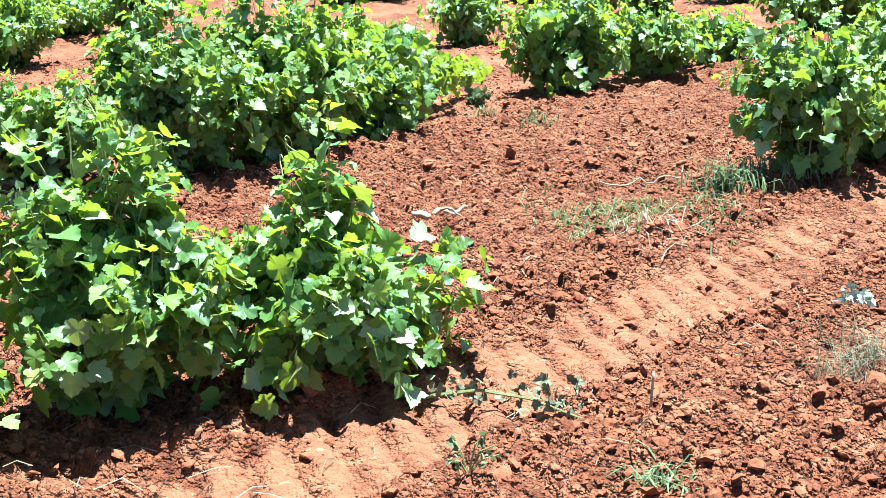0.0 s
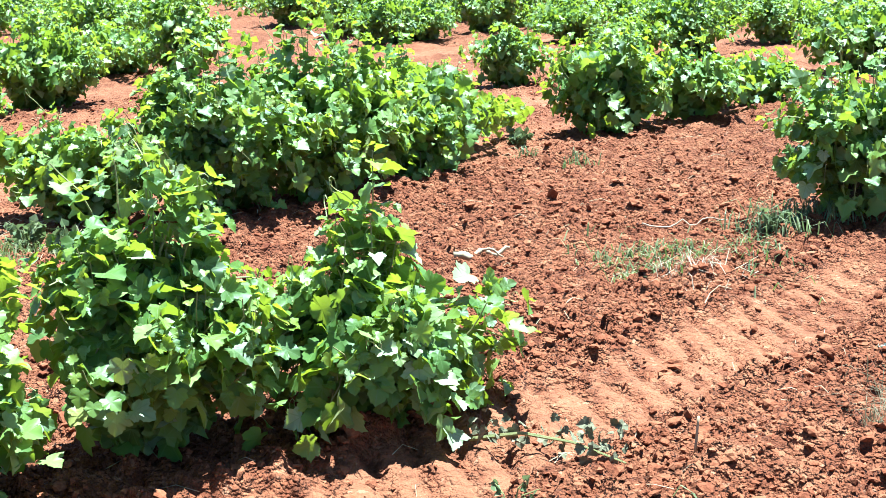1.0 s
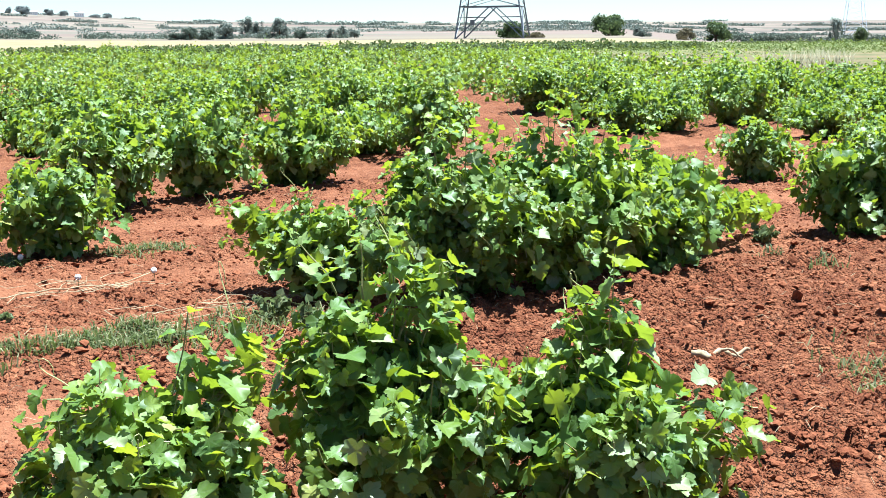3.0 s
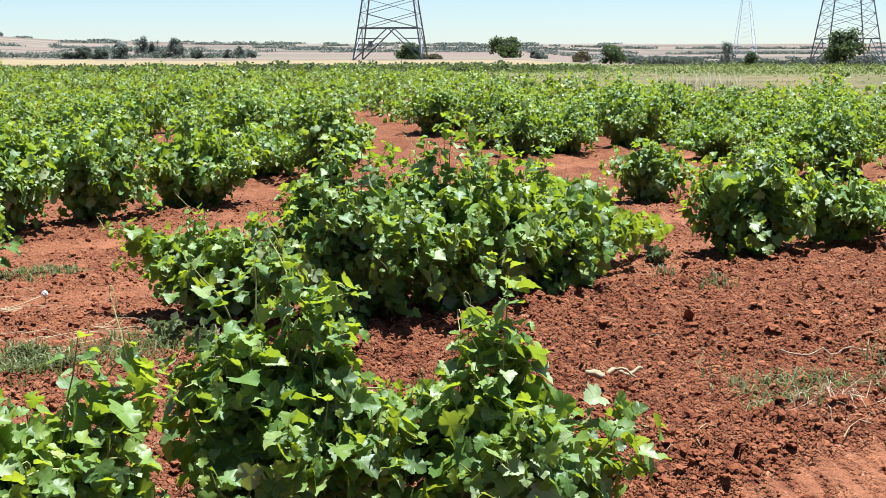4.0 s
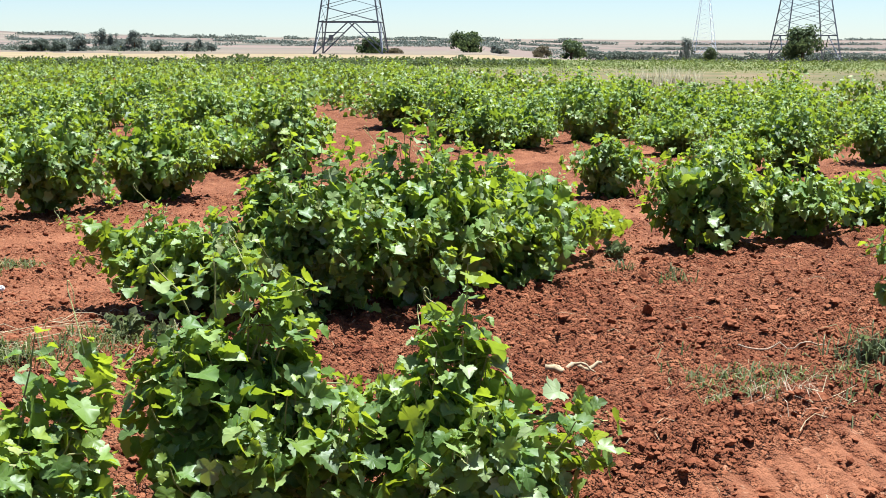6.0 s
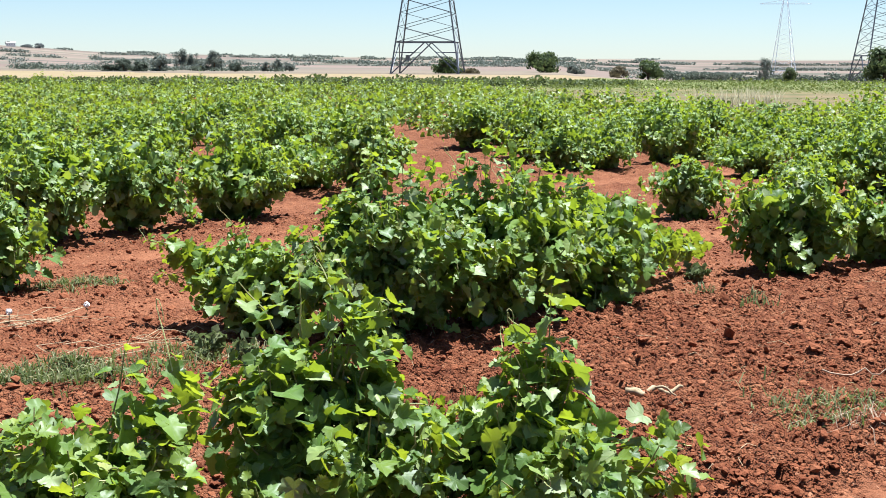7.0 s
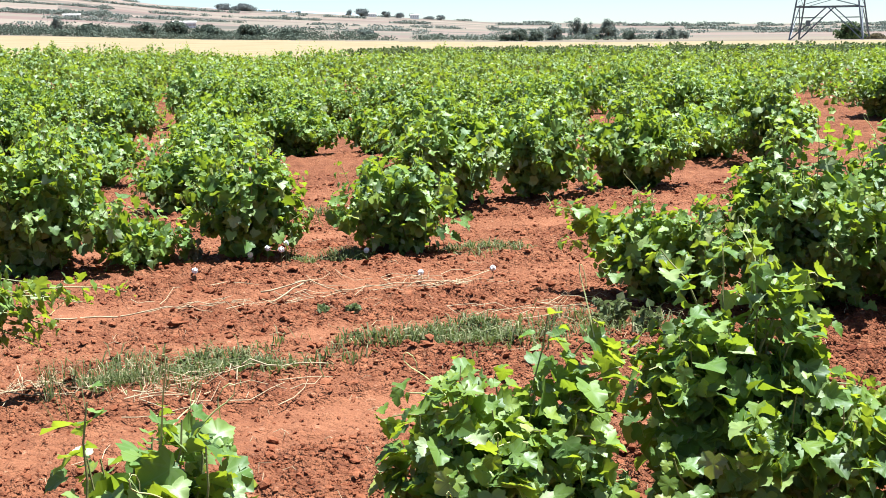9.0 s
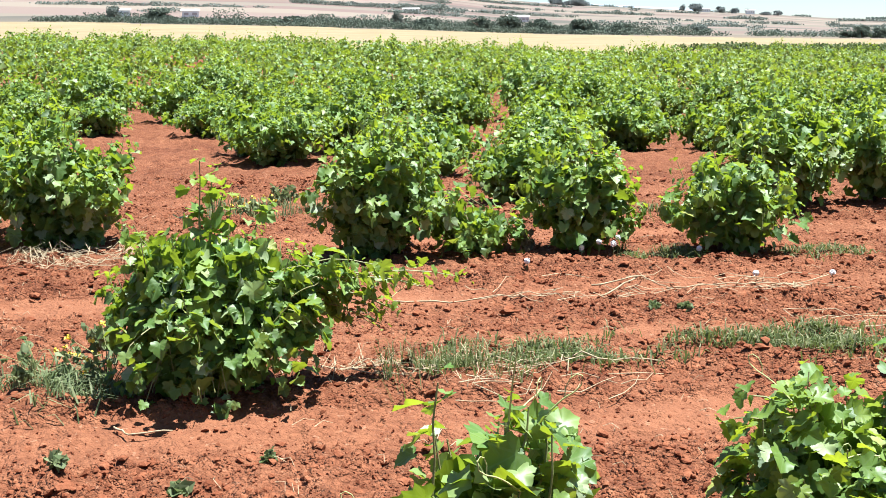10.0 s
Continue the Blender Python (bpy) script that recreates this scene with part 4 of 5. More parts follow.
DARK = "dark green rounded tree on the edge of the wheat"
GREY = "hazy grey-green tree in the distance"
RIDGE = "hazy grey clump of trees on the far ridge"
BEYOND = "dark tree beyond the wheat"
TREES = [  # bearing, distance, width, height, material, label, clear trunk
    (9.68, 255, 6.9, 4.1, TREE, DARK, 0.08), (5.36, 262, 6.4, 3.6, TREE, DARK, 0.1), (-3.9, 215, 6.8, 5.6, TREE, "tall dark tree in front of a pylon", 0.2),
    (6.6, 262, 3.8, 2.6, DRY_TREE, "brown half-dry shrub on the plain", 0.05), (13.6, 212, 5.0, 2.4, TREE, "low green bush under a pylon", 0.05), (12.7, 210, 3.0, 0.9, DRY_TREE, "low brown scrub under a pylon", 0.02),
    (26.9, 240, 3.6, 2.2, HEDGE, "dark low olive tree", 0.06), (27.5, 240, 2.4, 1.2, HEDGE, "dark low olive tree", 0.06), (26.2, 240, 3.2, 1.7, HEDGE, "dark low olive tree", 0.06),
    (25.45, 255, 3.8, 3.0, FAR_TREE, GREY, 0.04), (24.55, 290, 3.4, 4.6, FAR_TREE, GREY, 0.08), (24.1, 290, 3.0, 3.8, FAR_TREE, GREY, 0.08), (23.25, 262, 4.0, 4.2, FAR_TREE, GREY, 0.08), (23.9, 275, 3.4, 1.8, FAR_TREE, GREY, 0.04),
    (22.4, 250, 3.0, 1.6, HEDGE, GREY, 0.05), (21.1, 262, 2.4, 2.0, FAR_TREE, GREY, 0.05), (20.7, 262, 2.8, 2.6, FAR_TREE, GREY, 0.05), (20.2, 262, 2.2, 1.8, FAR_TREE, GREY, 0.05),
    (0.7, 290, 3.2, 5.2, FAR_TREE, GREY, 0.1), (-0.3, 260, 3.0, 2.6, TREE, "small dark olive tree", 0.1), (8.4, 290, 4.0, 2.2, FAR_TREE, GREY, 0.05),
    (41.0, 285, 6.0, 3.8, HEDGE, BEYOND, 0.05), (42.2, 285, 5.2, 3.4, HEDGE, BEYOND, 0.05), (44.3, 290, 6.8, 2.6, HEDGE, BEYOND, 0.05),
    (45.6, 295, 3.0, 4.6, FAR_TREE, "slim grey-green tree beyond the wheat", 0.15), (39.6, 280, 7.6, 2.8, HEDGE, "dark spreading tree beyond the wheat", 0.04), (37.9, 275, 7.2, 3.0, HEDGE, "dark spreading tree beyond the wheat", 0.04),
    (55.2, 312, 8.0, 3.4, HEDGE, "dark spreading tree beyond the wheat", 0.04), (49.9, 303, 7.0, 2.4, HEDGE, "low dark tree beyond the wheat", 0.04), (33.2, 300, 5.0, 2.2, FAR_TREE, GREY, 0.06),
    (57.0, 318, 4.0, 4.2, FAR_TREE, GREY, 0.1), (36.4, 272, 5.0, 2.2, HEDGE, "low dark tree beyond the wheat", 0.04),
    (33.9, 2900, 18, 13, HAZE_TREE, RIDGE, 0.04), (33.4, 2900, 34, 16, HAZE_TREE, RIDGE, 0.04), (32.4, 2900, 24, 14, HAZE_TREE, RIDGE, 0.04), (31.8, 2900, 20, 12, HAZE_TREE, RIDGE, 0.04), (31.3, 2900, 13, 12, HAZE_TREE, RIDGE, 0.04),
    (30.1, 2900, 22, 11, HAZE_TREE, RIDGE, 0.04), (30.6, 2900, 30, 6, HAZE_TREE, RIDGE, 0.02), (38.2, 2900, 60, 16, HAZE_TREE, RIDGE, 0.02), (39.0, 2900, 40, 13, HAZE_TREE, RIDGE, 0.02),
]
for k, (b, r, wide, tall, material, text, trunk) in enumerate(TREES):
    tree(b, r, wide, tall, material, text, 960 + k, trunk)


def hedges(label, material, seed, rows):
    """Lines of bushes and orchard trees: bearings from and to, distances, spacing, height, share left open."""
    rng = np.random.default_rng(seed)
    at, size = [], []
    for k, (b0, b1, r0, r1, every, tall, gap) in enumerate(rows):
        b = b0
        while b < b1:
            r = r0 + (r1 - r0) * (b - b0) / (b1 - b0)
            stretch = float(lattice(np.array(b * r * 0.017 / 40), np.array(0.5), 300 + k))
            if stretch * 0.8 + 0.2 * rng.random() > gap:
                x, y = polar(b, r + rng.normal(0, 2))
                t = tall * (0.55 + 0.5 * rng.random() * (0.5 + stretch)) * (1.6 if rng.random() < 0.06 else 1)
                z = float(broad(np.array(x), np.array(y)))
                leaf = max(0.13, r * 0.0007)
                count = int(min(150, 30 + 6 * (t / leaf) ** 1.5))
                p = np.clip(rng.normal(0, 1, (count, 3)), -1.7, 1.7) * [every * 0.55, every * 0.55, t * 0.26] + [x, y, z + t * 0.45]
                p[:, 2] = np.maximum(p[:, 2], z + 0.05)
                at.append(p)
                size.append(np.full(count, leaf * 1.4))
            b += math.degrees(every / r)
    at_all, size_all = np.concatenate(at), np.concatenate(size)
    n = unit(rng.normal(0, 1, at_all.shape) + [0, 0, 0.5])
    tip = rng.normal(0, 1, at_all.shape)
    tip = unit(tip - n * (tip * n).sum(-1, keepdims=True))
    v, f, _ = joined_leaves(at_all, np.stack([np.cross(tip, n), tip, n], -1), size_all, FAR_SHAPES, rng)
    tagged(new("far_hedges", mesh_of("far_hedges", v, f, material)), label, "hedge", kind="stuff")


hedges("dark hedges and olive trees in a line behind the wheat", HEDGE, 21, [
    (33, 60, 262, 310, 1.6, 1.5, 0.12), (36, 58, 285, 325, 2.0, 2.2, 0.3), (33.5, 50, 340, 350, 2.5, 2.6, 0.35),
    (20, 33, 258, 262, 1.6, 1.0, 0.42), (5, 20, 262, 270, 1.8, 0.9, 0.6),
    (-16, 5.5, 575, 575, 2.4, 3.6, 0.1), (-16, 5.5, 640, 650, 3.0, 3.4, 0.35),
])
hedges("low grey-green scrub in a strip before the wheat", SHRUB, 23, [
    (8, 33, 95, 97, 0.6, 0.50, 0.1), (6, 34, 101, 104, 0.7, 0.55, 0.15), (9, 33, 108, 110, 0.8, 0.5, 0.3),
])
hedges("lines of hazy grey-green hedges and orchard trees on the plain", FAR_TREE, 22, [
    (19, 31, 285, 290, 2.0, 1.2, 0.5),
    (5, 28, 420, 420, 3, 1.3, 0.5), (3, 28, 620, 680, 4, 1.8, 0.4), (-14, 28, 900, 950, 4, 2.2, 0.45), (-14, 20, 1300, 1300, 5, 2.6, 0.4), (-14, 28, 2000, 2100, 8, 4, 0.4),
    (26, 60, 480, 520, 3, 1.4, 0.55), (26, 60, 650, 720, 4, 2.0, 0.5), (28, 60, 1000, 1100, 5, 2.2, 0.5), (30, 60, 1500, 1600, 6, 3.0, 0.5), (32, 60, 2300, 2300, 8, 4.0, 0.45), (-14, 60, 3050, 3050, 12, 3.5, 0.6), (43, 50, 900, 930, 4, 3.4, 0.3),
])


def house(b, r, wide, deep, tall, label, windows):
    x, y = polar(b, r)
    ob = empty("house", x, y, float(broad(np.array(x), np.array(y))) - 0.5, label, "house", "far farm buildings")
    ob.rotation_euler = (0, 0, radians(b))
    hang("wall", mesh_of("wall", *box(-wide / 2, wide / 2, -deep / 2, deep / 2, 0, tall), PLASTER), ob)
    ridge = np.array([(-wide / 2 - 0.4, -deep / 2 - 0.4, tall), (wide / 2 + 0.4, -deep / 2 - 0.4, tall), (wide / 2 + 0.4, deep / 2 + 0.4, tall), (-wide / 2 - 0.4, deep / 2 + 0.4, tall), (-wide / 2 - 0.4, 0, tall * 1.3), (wide / 2 + 0.4, 0, tall * 1.3)])
    hang("roof", mesh_of("roof", ridge, [(0, 1, 5, 4), (2, 3, 4, 5), (0, 4, 3), (1, 2, 5), (3, 2, 1, 0)], ROOF), ob)
    for k in range(windows):
        cx = wide * ((k + 0.5) / windows - 0.5)
        hang("window", mesh_of("window", *box(cx - 0.7, cx + 0.7, -deep / 2 - 0.06, -deep / 2 + 0.1, tall * 0.4, tall * 0.75), ROOF), ob)


house(40.6, 620, 10, 6, 2.6, "long pale farm building among trees", 6)
house(56.7, 420, 4.5, 4, 2.2, "small white house at the edge of the wheat", 2)
house(54.0, 430, 5, 4, 2.2, "small white house at the edge of the wheat", 2)
house(45.0, 700, 8, 6, 2.6, "pale farm building among trees", 4)
house(33.0, 2900, 22, 14, 6, "hazy blocks of a town on the far ridge", 6)
house(31.2, 2900, 18, 16, 8, "hazy blocks of a town on the far ridge", 4)


def far_ridge():
    """A mountain range beyond the plain, its base colour the faint blue of haze."""
    n = Nodes("blue_haze")
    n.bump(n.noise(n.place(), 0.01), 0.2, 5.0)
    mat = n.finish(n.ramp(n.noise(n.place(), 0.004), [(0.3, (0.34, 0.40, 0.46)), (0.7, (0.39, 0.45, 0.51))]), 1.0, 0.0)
    b = np.linspace(14, 66, 90)
    e = np.interp(b, [14, 24, 29, 34, 38, 41, 46, 66], [0.1, 0.2, 0.45, 0.86, 1.08, 1.2, 1.1, 0.8]) + 0.05 * (fbm(b * 0.6, b * 0, 71, 3) - 0.5)
    rows = []
    for r, share in ((4350, 1.0), (4300, 0.55), (4250, 0.0)):
        rows.append(np.stack([-np.sin(np.radians(b)) * r, np.cos(np.radians(b)) * r, 1.6 + r * np.tan(np.radians(e)) * share - 40 * (1 - share)], -1))
    v = np.concatenate(rows)
    f = [(k * 90 + i, k * 90 + i + 1, (k + 1) * 90 + i + 1, (k + 1) * 90 + i) for k in range(2) for i in range(89)]
    tagged(new("backdrop", mesh_of("backdrop", v, f, mat, smooth=True)), "mountain range beyond the plain, coloured faint blue for haze", "mountains", kind="structure")


far_ridge()


def fallow_weeds():
    """Low weeds and young vines, thinly sown over the fallow beyond the rows."""
    rng = np.random.default_rng(31)
    count = 11000
    b = rng.uniform(-16, 36, count)
    r = vineyard_end(b) + 2 + (np.interp(b, [-16, 4, 8, 12], [126, 126, 120, 78]) - vineyard_end(b)) * rng.random(count) ** 0.8
    x, y = -np.sin(np.radians(b)) * r, np.cos(np.radians(b)) * r
    keep = fbm(x * 0.08, y * 0.3, 53, 3) > np.where(r < 82, 0.56, 0.42)
    x, y, r = x[keep], y[keep], r[keep]
    t = rng.uniform(0.12, 0.34, len(x)) * np.where(rng.random(len(x)) < 0.06, 2.0, 1.0) * np.where(r < 82, 0.6, 1.0)
    at = np.repeat(np.stack([x, y, broad(x, y)], -1), 8, 0) + rng.normal(0, 1, (len(x) * 8, 3)) * np.repeat(t, 8)[:, None] * [0.9, 0.9, 0.18] + np.repeat(t, 8)[:, None] * [0, 0, 0.35]
    n = unit(rng.normal(0, 1, at.shape) + [0, 0, 1.5])
    tip = rng.normal(0, 1, at.shape)
    tip = unit(tip - n * (tip * n).sum(-1, keepdims=True))
    v, f, _ = joined_leaves(at, np.stack([np.cross(tip, n), tip, n], -1), np.repeat(t, 8) * 0.3, FAR_SHAPES, rng)
    tagged(new("fallow_weeds", mesh_of("fallow_weeds", v, f, FALLOW)), "thin low weeds over the fallow strip beyond the vines", "weeds", kind="stuff")


fallow_weeds()

# ---- what lies and grows on the soil ----
def rock(seed):
    """An angular lump, about one unit across."""
    bm = bmesh.new()
    bmesh.ops.create_icosphere(bm, subdivisions=1, radius=0.5)
    rng = np.random.default_rng(seed)
    v = np.array([p.co[:] for p in bm.verts])
    f = np.array([[p.index for p in q.verts] for q in bm.faces])
    bm.free()
    v = v * rng.uniform(0.7, 1.25, (len(v), 1)) * rng.uniform(0.7, 1.3, 3) * [1, 1, 0.65]
    return v, f


def crumb(seed):
    """A small lump of eight faces."""
    rng = np.random.default_rng(seed)
    v = np.array([(1, 0, 0), (-1, 0, 0), (0, 1, 0), (0, -1, 0), (0, 0, 1), (0, 0, -1)]) * 0.5 * rng.uniform(0.7, 1.3, (6, 1)) + rng.normal(0, 0.08, (6, 3))
    return v, np.array([(0, 2, 4), (2, 1, 4), (1, 3, 4), (3, 0, 4), (2, 0, 5), (1, 2, 5), (3, 1, 5), (0, 3, 5)])


ROCKS = [rock(40 + k) for k in range(6)]
CRUMBS = [crumb(60 + k) for k in range(8)]


def spin(rng, count):
    q = unit(rng.normal(0, 1, (count, 4)))
    w, x, y, z = q.T
    return np.stack([np.stack([1 - 2 * (y * y + z * z), 2 * (x * y - z * w), 2 * (x * z + y * w)], -1), np.stack([2 * (x * y + z * w), 1 - 2 * (x * x + z * z), 2 * (y * z - x * w)], -1), np.stack([2 * (x * z - y * w), 2 * (y * z + x * w), 1 - 2 * (x * x + y * y)], -1)], -2)


def crumbs():
    """Crumbs and clods of broken soil over the tilled strips."""
    rng = np.random.default_rng(77)
    count = 210000
    r = 2.4 + 13 * rng.random(count) ** 1.25
    b = np.radians(rng.uniform(-15, 66, count))
    x, y = -np.sin(b) * r, np.cos(b) * r
    keep = rng.random(count) < np.clip(1.15 - 1.1 * packed(x, y), 0.12, 1) * np.clip(2.4 * fbm(x * 0.9, y * 0.9, 91, 3) - 0.45, 0.25, 1)
    keep &= (rng.random(count) < 0.26) | (np.abs(across(x, y) + 2.68) > 0.27) | (along(x, y) > 8)
    x, y, r = x[keep], y[keep], r[keep]
    size = np.clip(np.exp(rng.normal(-4.25, 0.52, len(x))), 0.006, 0.06) * (0.8 + 0.035 * r)
    at = np.stack([x, y, height(x, y) + size * 0.12], -1)
    az, lean = rng.uniform(0, 6.28, len(x)), rng.normal(0, 0.35, (len(x), 3)) + [0, 0, 1]
    up = unit(lean)
    side = unit(np.cross(up, np.stack([np.cos(az), np.sin(az), 0 * az], -1)))
    turns, small = np.stack([side, np.cross(up, side), up * 0.65], -1), size < 0.03
    pieces = [joined_leaves(at[m], turns[m], size[m], shapes, rng)[:2] for m, shapes in ((small, CRUMBS), (~small, ROCKS))]
    v = np.concatenate([pieces[0][0], pieces[1][0]])
    f = np.concatenate([pieces[0][1], pieces[1][1] + len(pieces[0][0])])
    tagged(new("soil_crumbs", mesh_of("soil_crumbs", v, f, CLOD)), "crumbs and small clods of broken red soil", "clods", kind="stuff")


crumbs()


def clod(x, y, size, seed):
    rng = np.random.default_rng(seed)
    bm = bmesh.new()
    bmesh.ops.create_icosphere(bm, subdivisions=2, radius=0.5)
    for p in bm.verts:
        k = 0.72 + 0.7 * noise.noise(p.co * 2.2 + Vector((seed, 0, 0))) + 0.25 * noise.noise(p.co * 6)
        p.co = Vector((p.co.x * k * 1.2, p.co.y * k, p.co.z * k * 0.5)) * size * 0.85
    me = bpy.data.meshes.new("soil_clod")
    bm.to_mesh(me)
    bm.free()
    me.materials.append(CLOD)
    ob = new("soil_clod", me)
    ob.location = (x, y, float(height(x, y)) + size * 0.03)
    ob.rotation_euler = (0, 0, rng.uniform(0, 6.28))
    tagged(ob, "large dry clod of red soil on the tilled ground", "clod", "large soil clods")


CLODS = [(0.55, 8.15, 0.13), (-0.34, 7.27, 0.15), (0.24, 7.75, 0.13), (0.57, 5.95, 0.10), (0.31, 4.98, 0.11), (0.28, 4.85, 0.09), (0.9, 6.05, 0.08), (1.05, 5.2, 0.09), (0.62, 4.5, 0.1), (0.55, 4.35, 0.08),
         (0.2, 5.35, 0.07), (-0.1, 5.1, 0.08), (0.75, 5.0, 0.08), (-5.15, 5.75, 0.13), (-5.3, 5.9, 0.1), (-4.75, 6.0, 0.11), (-2.95, 6.25, 0.14), (-2.8, 6.15, 0.12), (-3.1, 6.35, 0.1), (-0.05, 8.6, 0.09), (0.9, 8.7, 0.1), (-0.6, 9.4, 0.09), (-0.42, 8.55, 0.14), (0.42, 3.9, 0.08), (0.05, 4.0, 0.06)]
rng = np.random.default_rng(13)
for k in range(26):
    CLODS.append((*at_row(rng.uniform(-2.35, -1.35), rng.uniform(2.9, 7.5)), float(rng.uniform(0.04, 0.08))))
for k in range(22):
    CLODS.append((*at_row(rng.uniform(-5.9, -4.0), rng.uniform(4.0, 9.5)), float(rng.uniform(0.04, 0.08))))
for k in range(14):
    CLODS.append((*at_row(rng.uniform(-8.0, -6.9), rng.uniform(-0.5, 3.6)), float(rng.uniform(0.04, 0.09))))
for k, (x, y, size) in enumerate(CLODS):
    clod(x, y, size, 300 + k)


def blades(spots, rng, tall, wide, lean):
    """Bent grass blades, four triangles each."""
    n = len(spots)
    az, bend = rng.uniform(0, 2 * np.pi, n), rng.uniform(0.3, 1.0, n) * lean
    hgt, w = tall * rng.uniform(0.5, 1.2, n), wide * rng.uniform(0.7, 1.2, n)
    way = np.stack([np.cos(az), np.sin(az), 0 * az], -1)
    side = np.stack([-np.sin(az), np.cos(az), 0 * az], -1) * w[:, None]
    up = np.array([0, 0, 1.0])
    p0 = np.asarray(spots) - up * 0.005
    p1 = p0 + up * (hgt * 0.6)[:, None] + way * (hgt * bend * 0.35)[:, None]
    p2 = p0 + up * (hgt * np.clip(1 - bend * 0.45, 0.1, 1))[:, None] + way * (hgt * bend)[:, None]
    v = np.stack([p0 - side, p0 + side, p1 - side * 0.8, p1 + side * 0.8, p2], 1).reshape(-1, 3)
    f = (np.array([(0, 1, 3), (0, 3, 2), (2, 3, 4)])[None] + (np.arange(n) * 5)[:, None, None]).reshape(-1, 3)
    return v, f


def on_soil(x, y):
    return np.stack([x, y, height(x, y)], -1)


def grass_patch(label, name, cx, cy, length, width, count, tall, material, seed, wide=0.003, lean=0.8, heading=53, thin=0.43):
    rng = np.random.default_rng(seed)
    u, w = rng.uniform(-length, length, count), rng.normal(0, width * 0.5, count)
    c, s = math.cos(radians(heading)), math.sin(radians(heading))
    x, y = cx + u * c - w * s, cy + u * s + w * c
    keep = fbm(x * 3.5, y * 3.5, seed, 2) > thin
    v, f = blades(on_soil(x[keep], y[keep]), rng, tall, wide, lean)
    tagged(new(name, mesh_of(name, v, f, material)), label, name.replace("_", " ").split()[-1], kind="stuff")


grass_patch("strip of low grey-green grass along the vine row", "grass", -4.08, 5.43, 1.15, 0.36, 3400, 0.10, GRASS, 1, 0.0045, 1.3, 53, 0.34)
grass_patch("strip of low grey-green grass along the vine row", "grass", -3.15, 6.55, 0.6, 0.45, 800, 0.10, GRASS, 2, 0.0045, 1.3, 53, 0.36)
grass_patch("low grey-green weeds beside a wheel track", "weeds", 0.42, 6.45, 0.45, 0.5, 650, 0.08, GRASS, 3, 0.004, 1.8, 20)
grass_patch("green grass at the foot of a vine", "grass", 1.08, 7.15, 0.3, 0.3, 420, 0.15, WEED, 4, 0.004, 1.3)
grass_patch("pale wilted weed lying on tilled soil", "weeds", 0.33, 3.5, 0.07, 0.10, 60, 0.07, WEED, 17, 0.004, 2.2, 53, 0.2)
grass_patch("tall pale dry stalks at the end of the vine rows", "stalks", -1.25, 41.5, 1.2, 0.8, 420, 0.95, DRY_STALK, 18, 0.012, 0.35, 0, 0.3)
grass_patch("green grass between two vines", "grass", -5.75, 8.1, 0.28, 0.3, 900, 0.10, GRASS, 5, 0.004, 1.8)
grass_patch("green grass beside a vine", "grass", -4.85, 8.75, 0.3, 0.3, 500, 0.09, GRASS, 6, 0.004, 1.8)
grass_patch("grey-green weeds beside a vine", "weeds", -5.55, 3.05, 0.4, 0.4, 1300, 0.12, WEED, 7, 0.0045, 1.6)
grass_patch("thin grey-green weeds on bare soil", "weeds", -9.5, 8.0, 0.9, 0.7, 1300, 0.13, WEED, 8, 0.004, 0.9)
grass_patch("thin weeds on bare soil", "weeds", -7.3, 9.5, 0.7, 0.5, 700, 0.1, GRASS, 9, 0.004, 0.9)
grass_patch("grey feathery weed at the track's side", "weeds", 1.02, 4.45, 0.2, 0.2, 450, 0.14, DRY_TREE, 10, 0.0015, 1.2)
grass_patch("small green weed on tilled soil", "weeds", -0.25, 9.35, 0.2, 0.2, 260, 0.1, WEED, 11, 0.006, 1.0)
grass_patch("dry tangled straw at a vine's foot", "straw", -8.6, 5.35, 0.6, 0.4, 420, 0.14, STRAW, 12, 0.0025, 3.0)
grass_patch("dry tangled straw on the soil", "straw", -4.75, 4.35, 0.5, 0.4, 130, 0.11, STRAW, 13, 0.002, 3.0)
grass_patch("dry pale weeds beside the track", "straw", 0.4, 6.0, 0.2, 0.25, 60, 0.10, TWIG, 14, 0.002, 1.6)
grass_patch("dry grass in a gap of the rows", "straw", -7.0, 15.6, 0.6, 0.4, 900, 0.16, STRAW, 15, 0.004, 1.6)
grass_patch("yellowish dry weeds beside a vine", "weeds", -4.35, 4.45, 0.35, 0.3, 900, 0.18, GRASS, 16, 0.002, 1.2)


def litter():
    """Dry stems and bits of straw strewn over the soil."""
    rng = np.random.default_rng(5)
    count = 1100
    r, b = 2.5 + 11 * rng.random(count), np.radians(rng.uniform(-12, 64, count))
    x, y = -np.sin(b) * r, np.cos(b) * r
    keep = fbm(x * 0.8, y * 0.8, 45, 2) + 0.25 * (across(x, y) < -4) > 0.58
    spots = on_soil(x[keep], y[keep])
    pieces = []
    for p in spots:
        a, ln = rng.uniform(0, 6.28), rng.uniform(0.03, 0.14)
        d = np.array([math.cos(a), math.sin(a), 0.0])
        side = np.array([-d[1], d[0], 0]) * rng.normal(0, 0.15) * ln
        pieces.append(tube([p + [0, 0, 0.012], p + d * ln * 0.5 + side + [0, 0, 0.03], p + d * ln + [0, 0, 0.014]], 0.0016, 0.0009, 3))
    v, f = merge(pieces)
    tagged(new("straw_litter", mesh_of("straw_litter", v, f, STRAW)), "dry stems and straw strewn over red soil", "straw", kind="stuff")


litter()


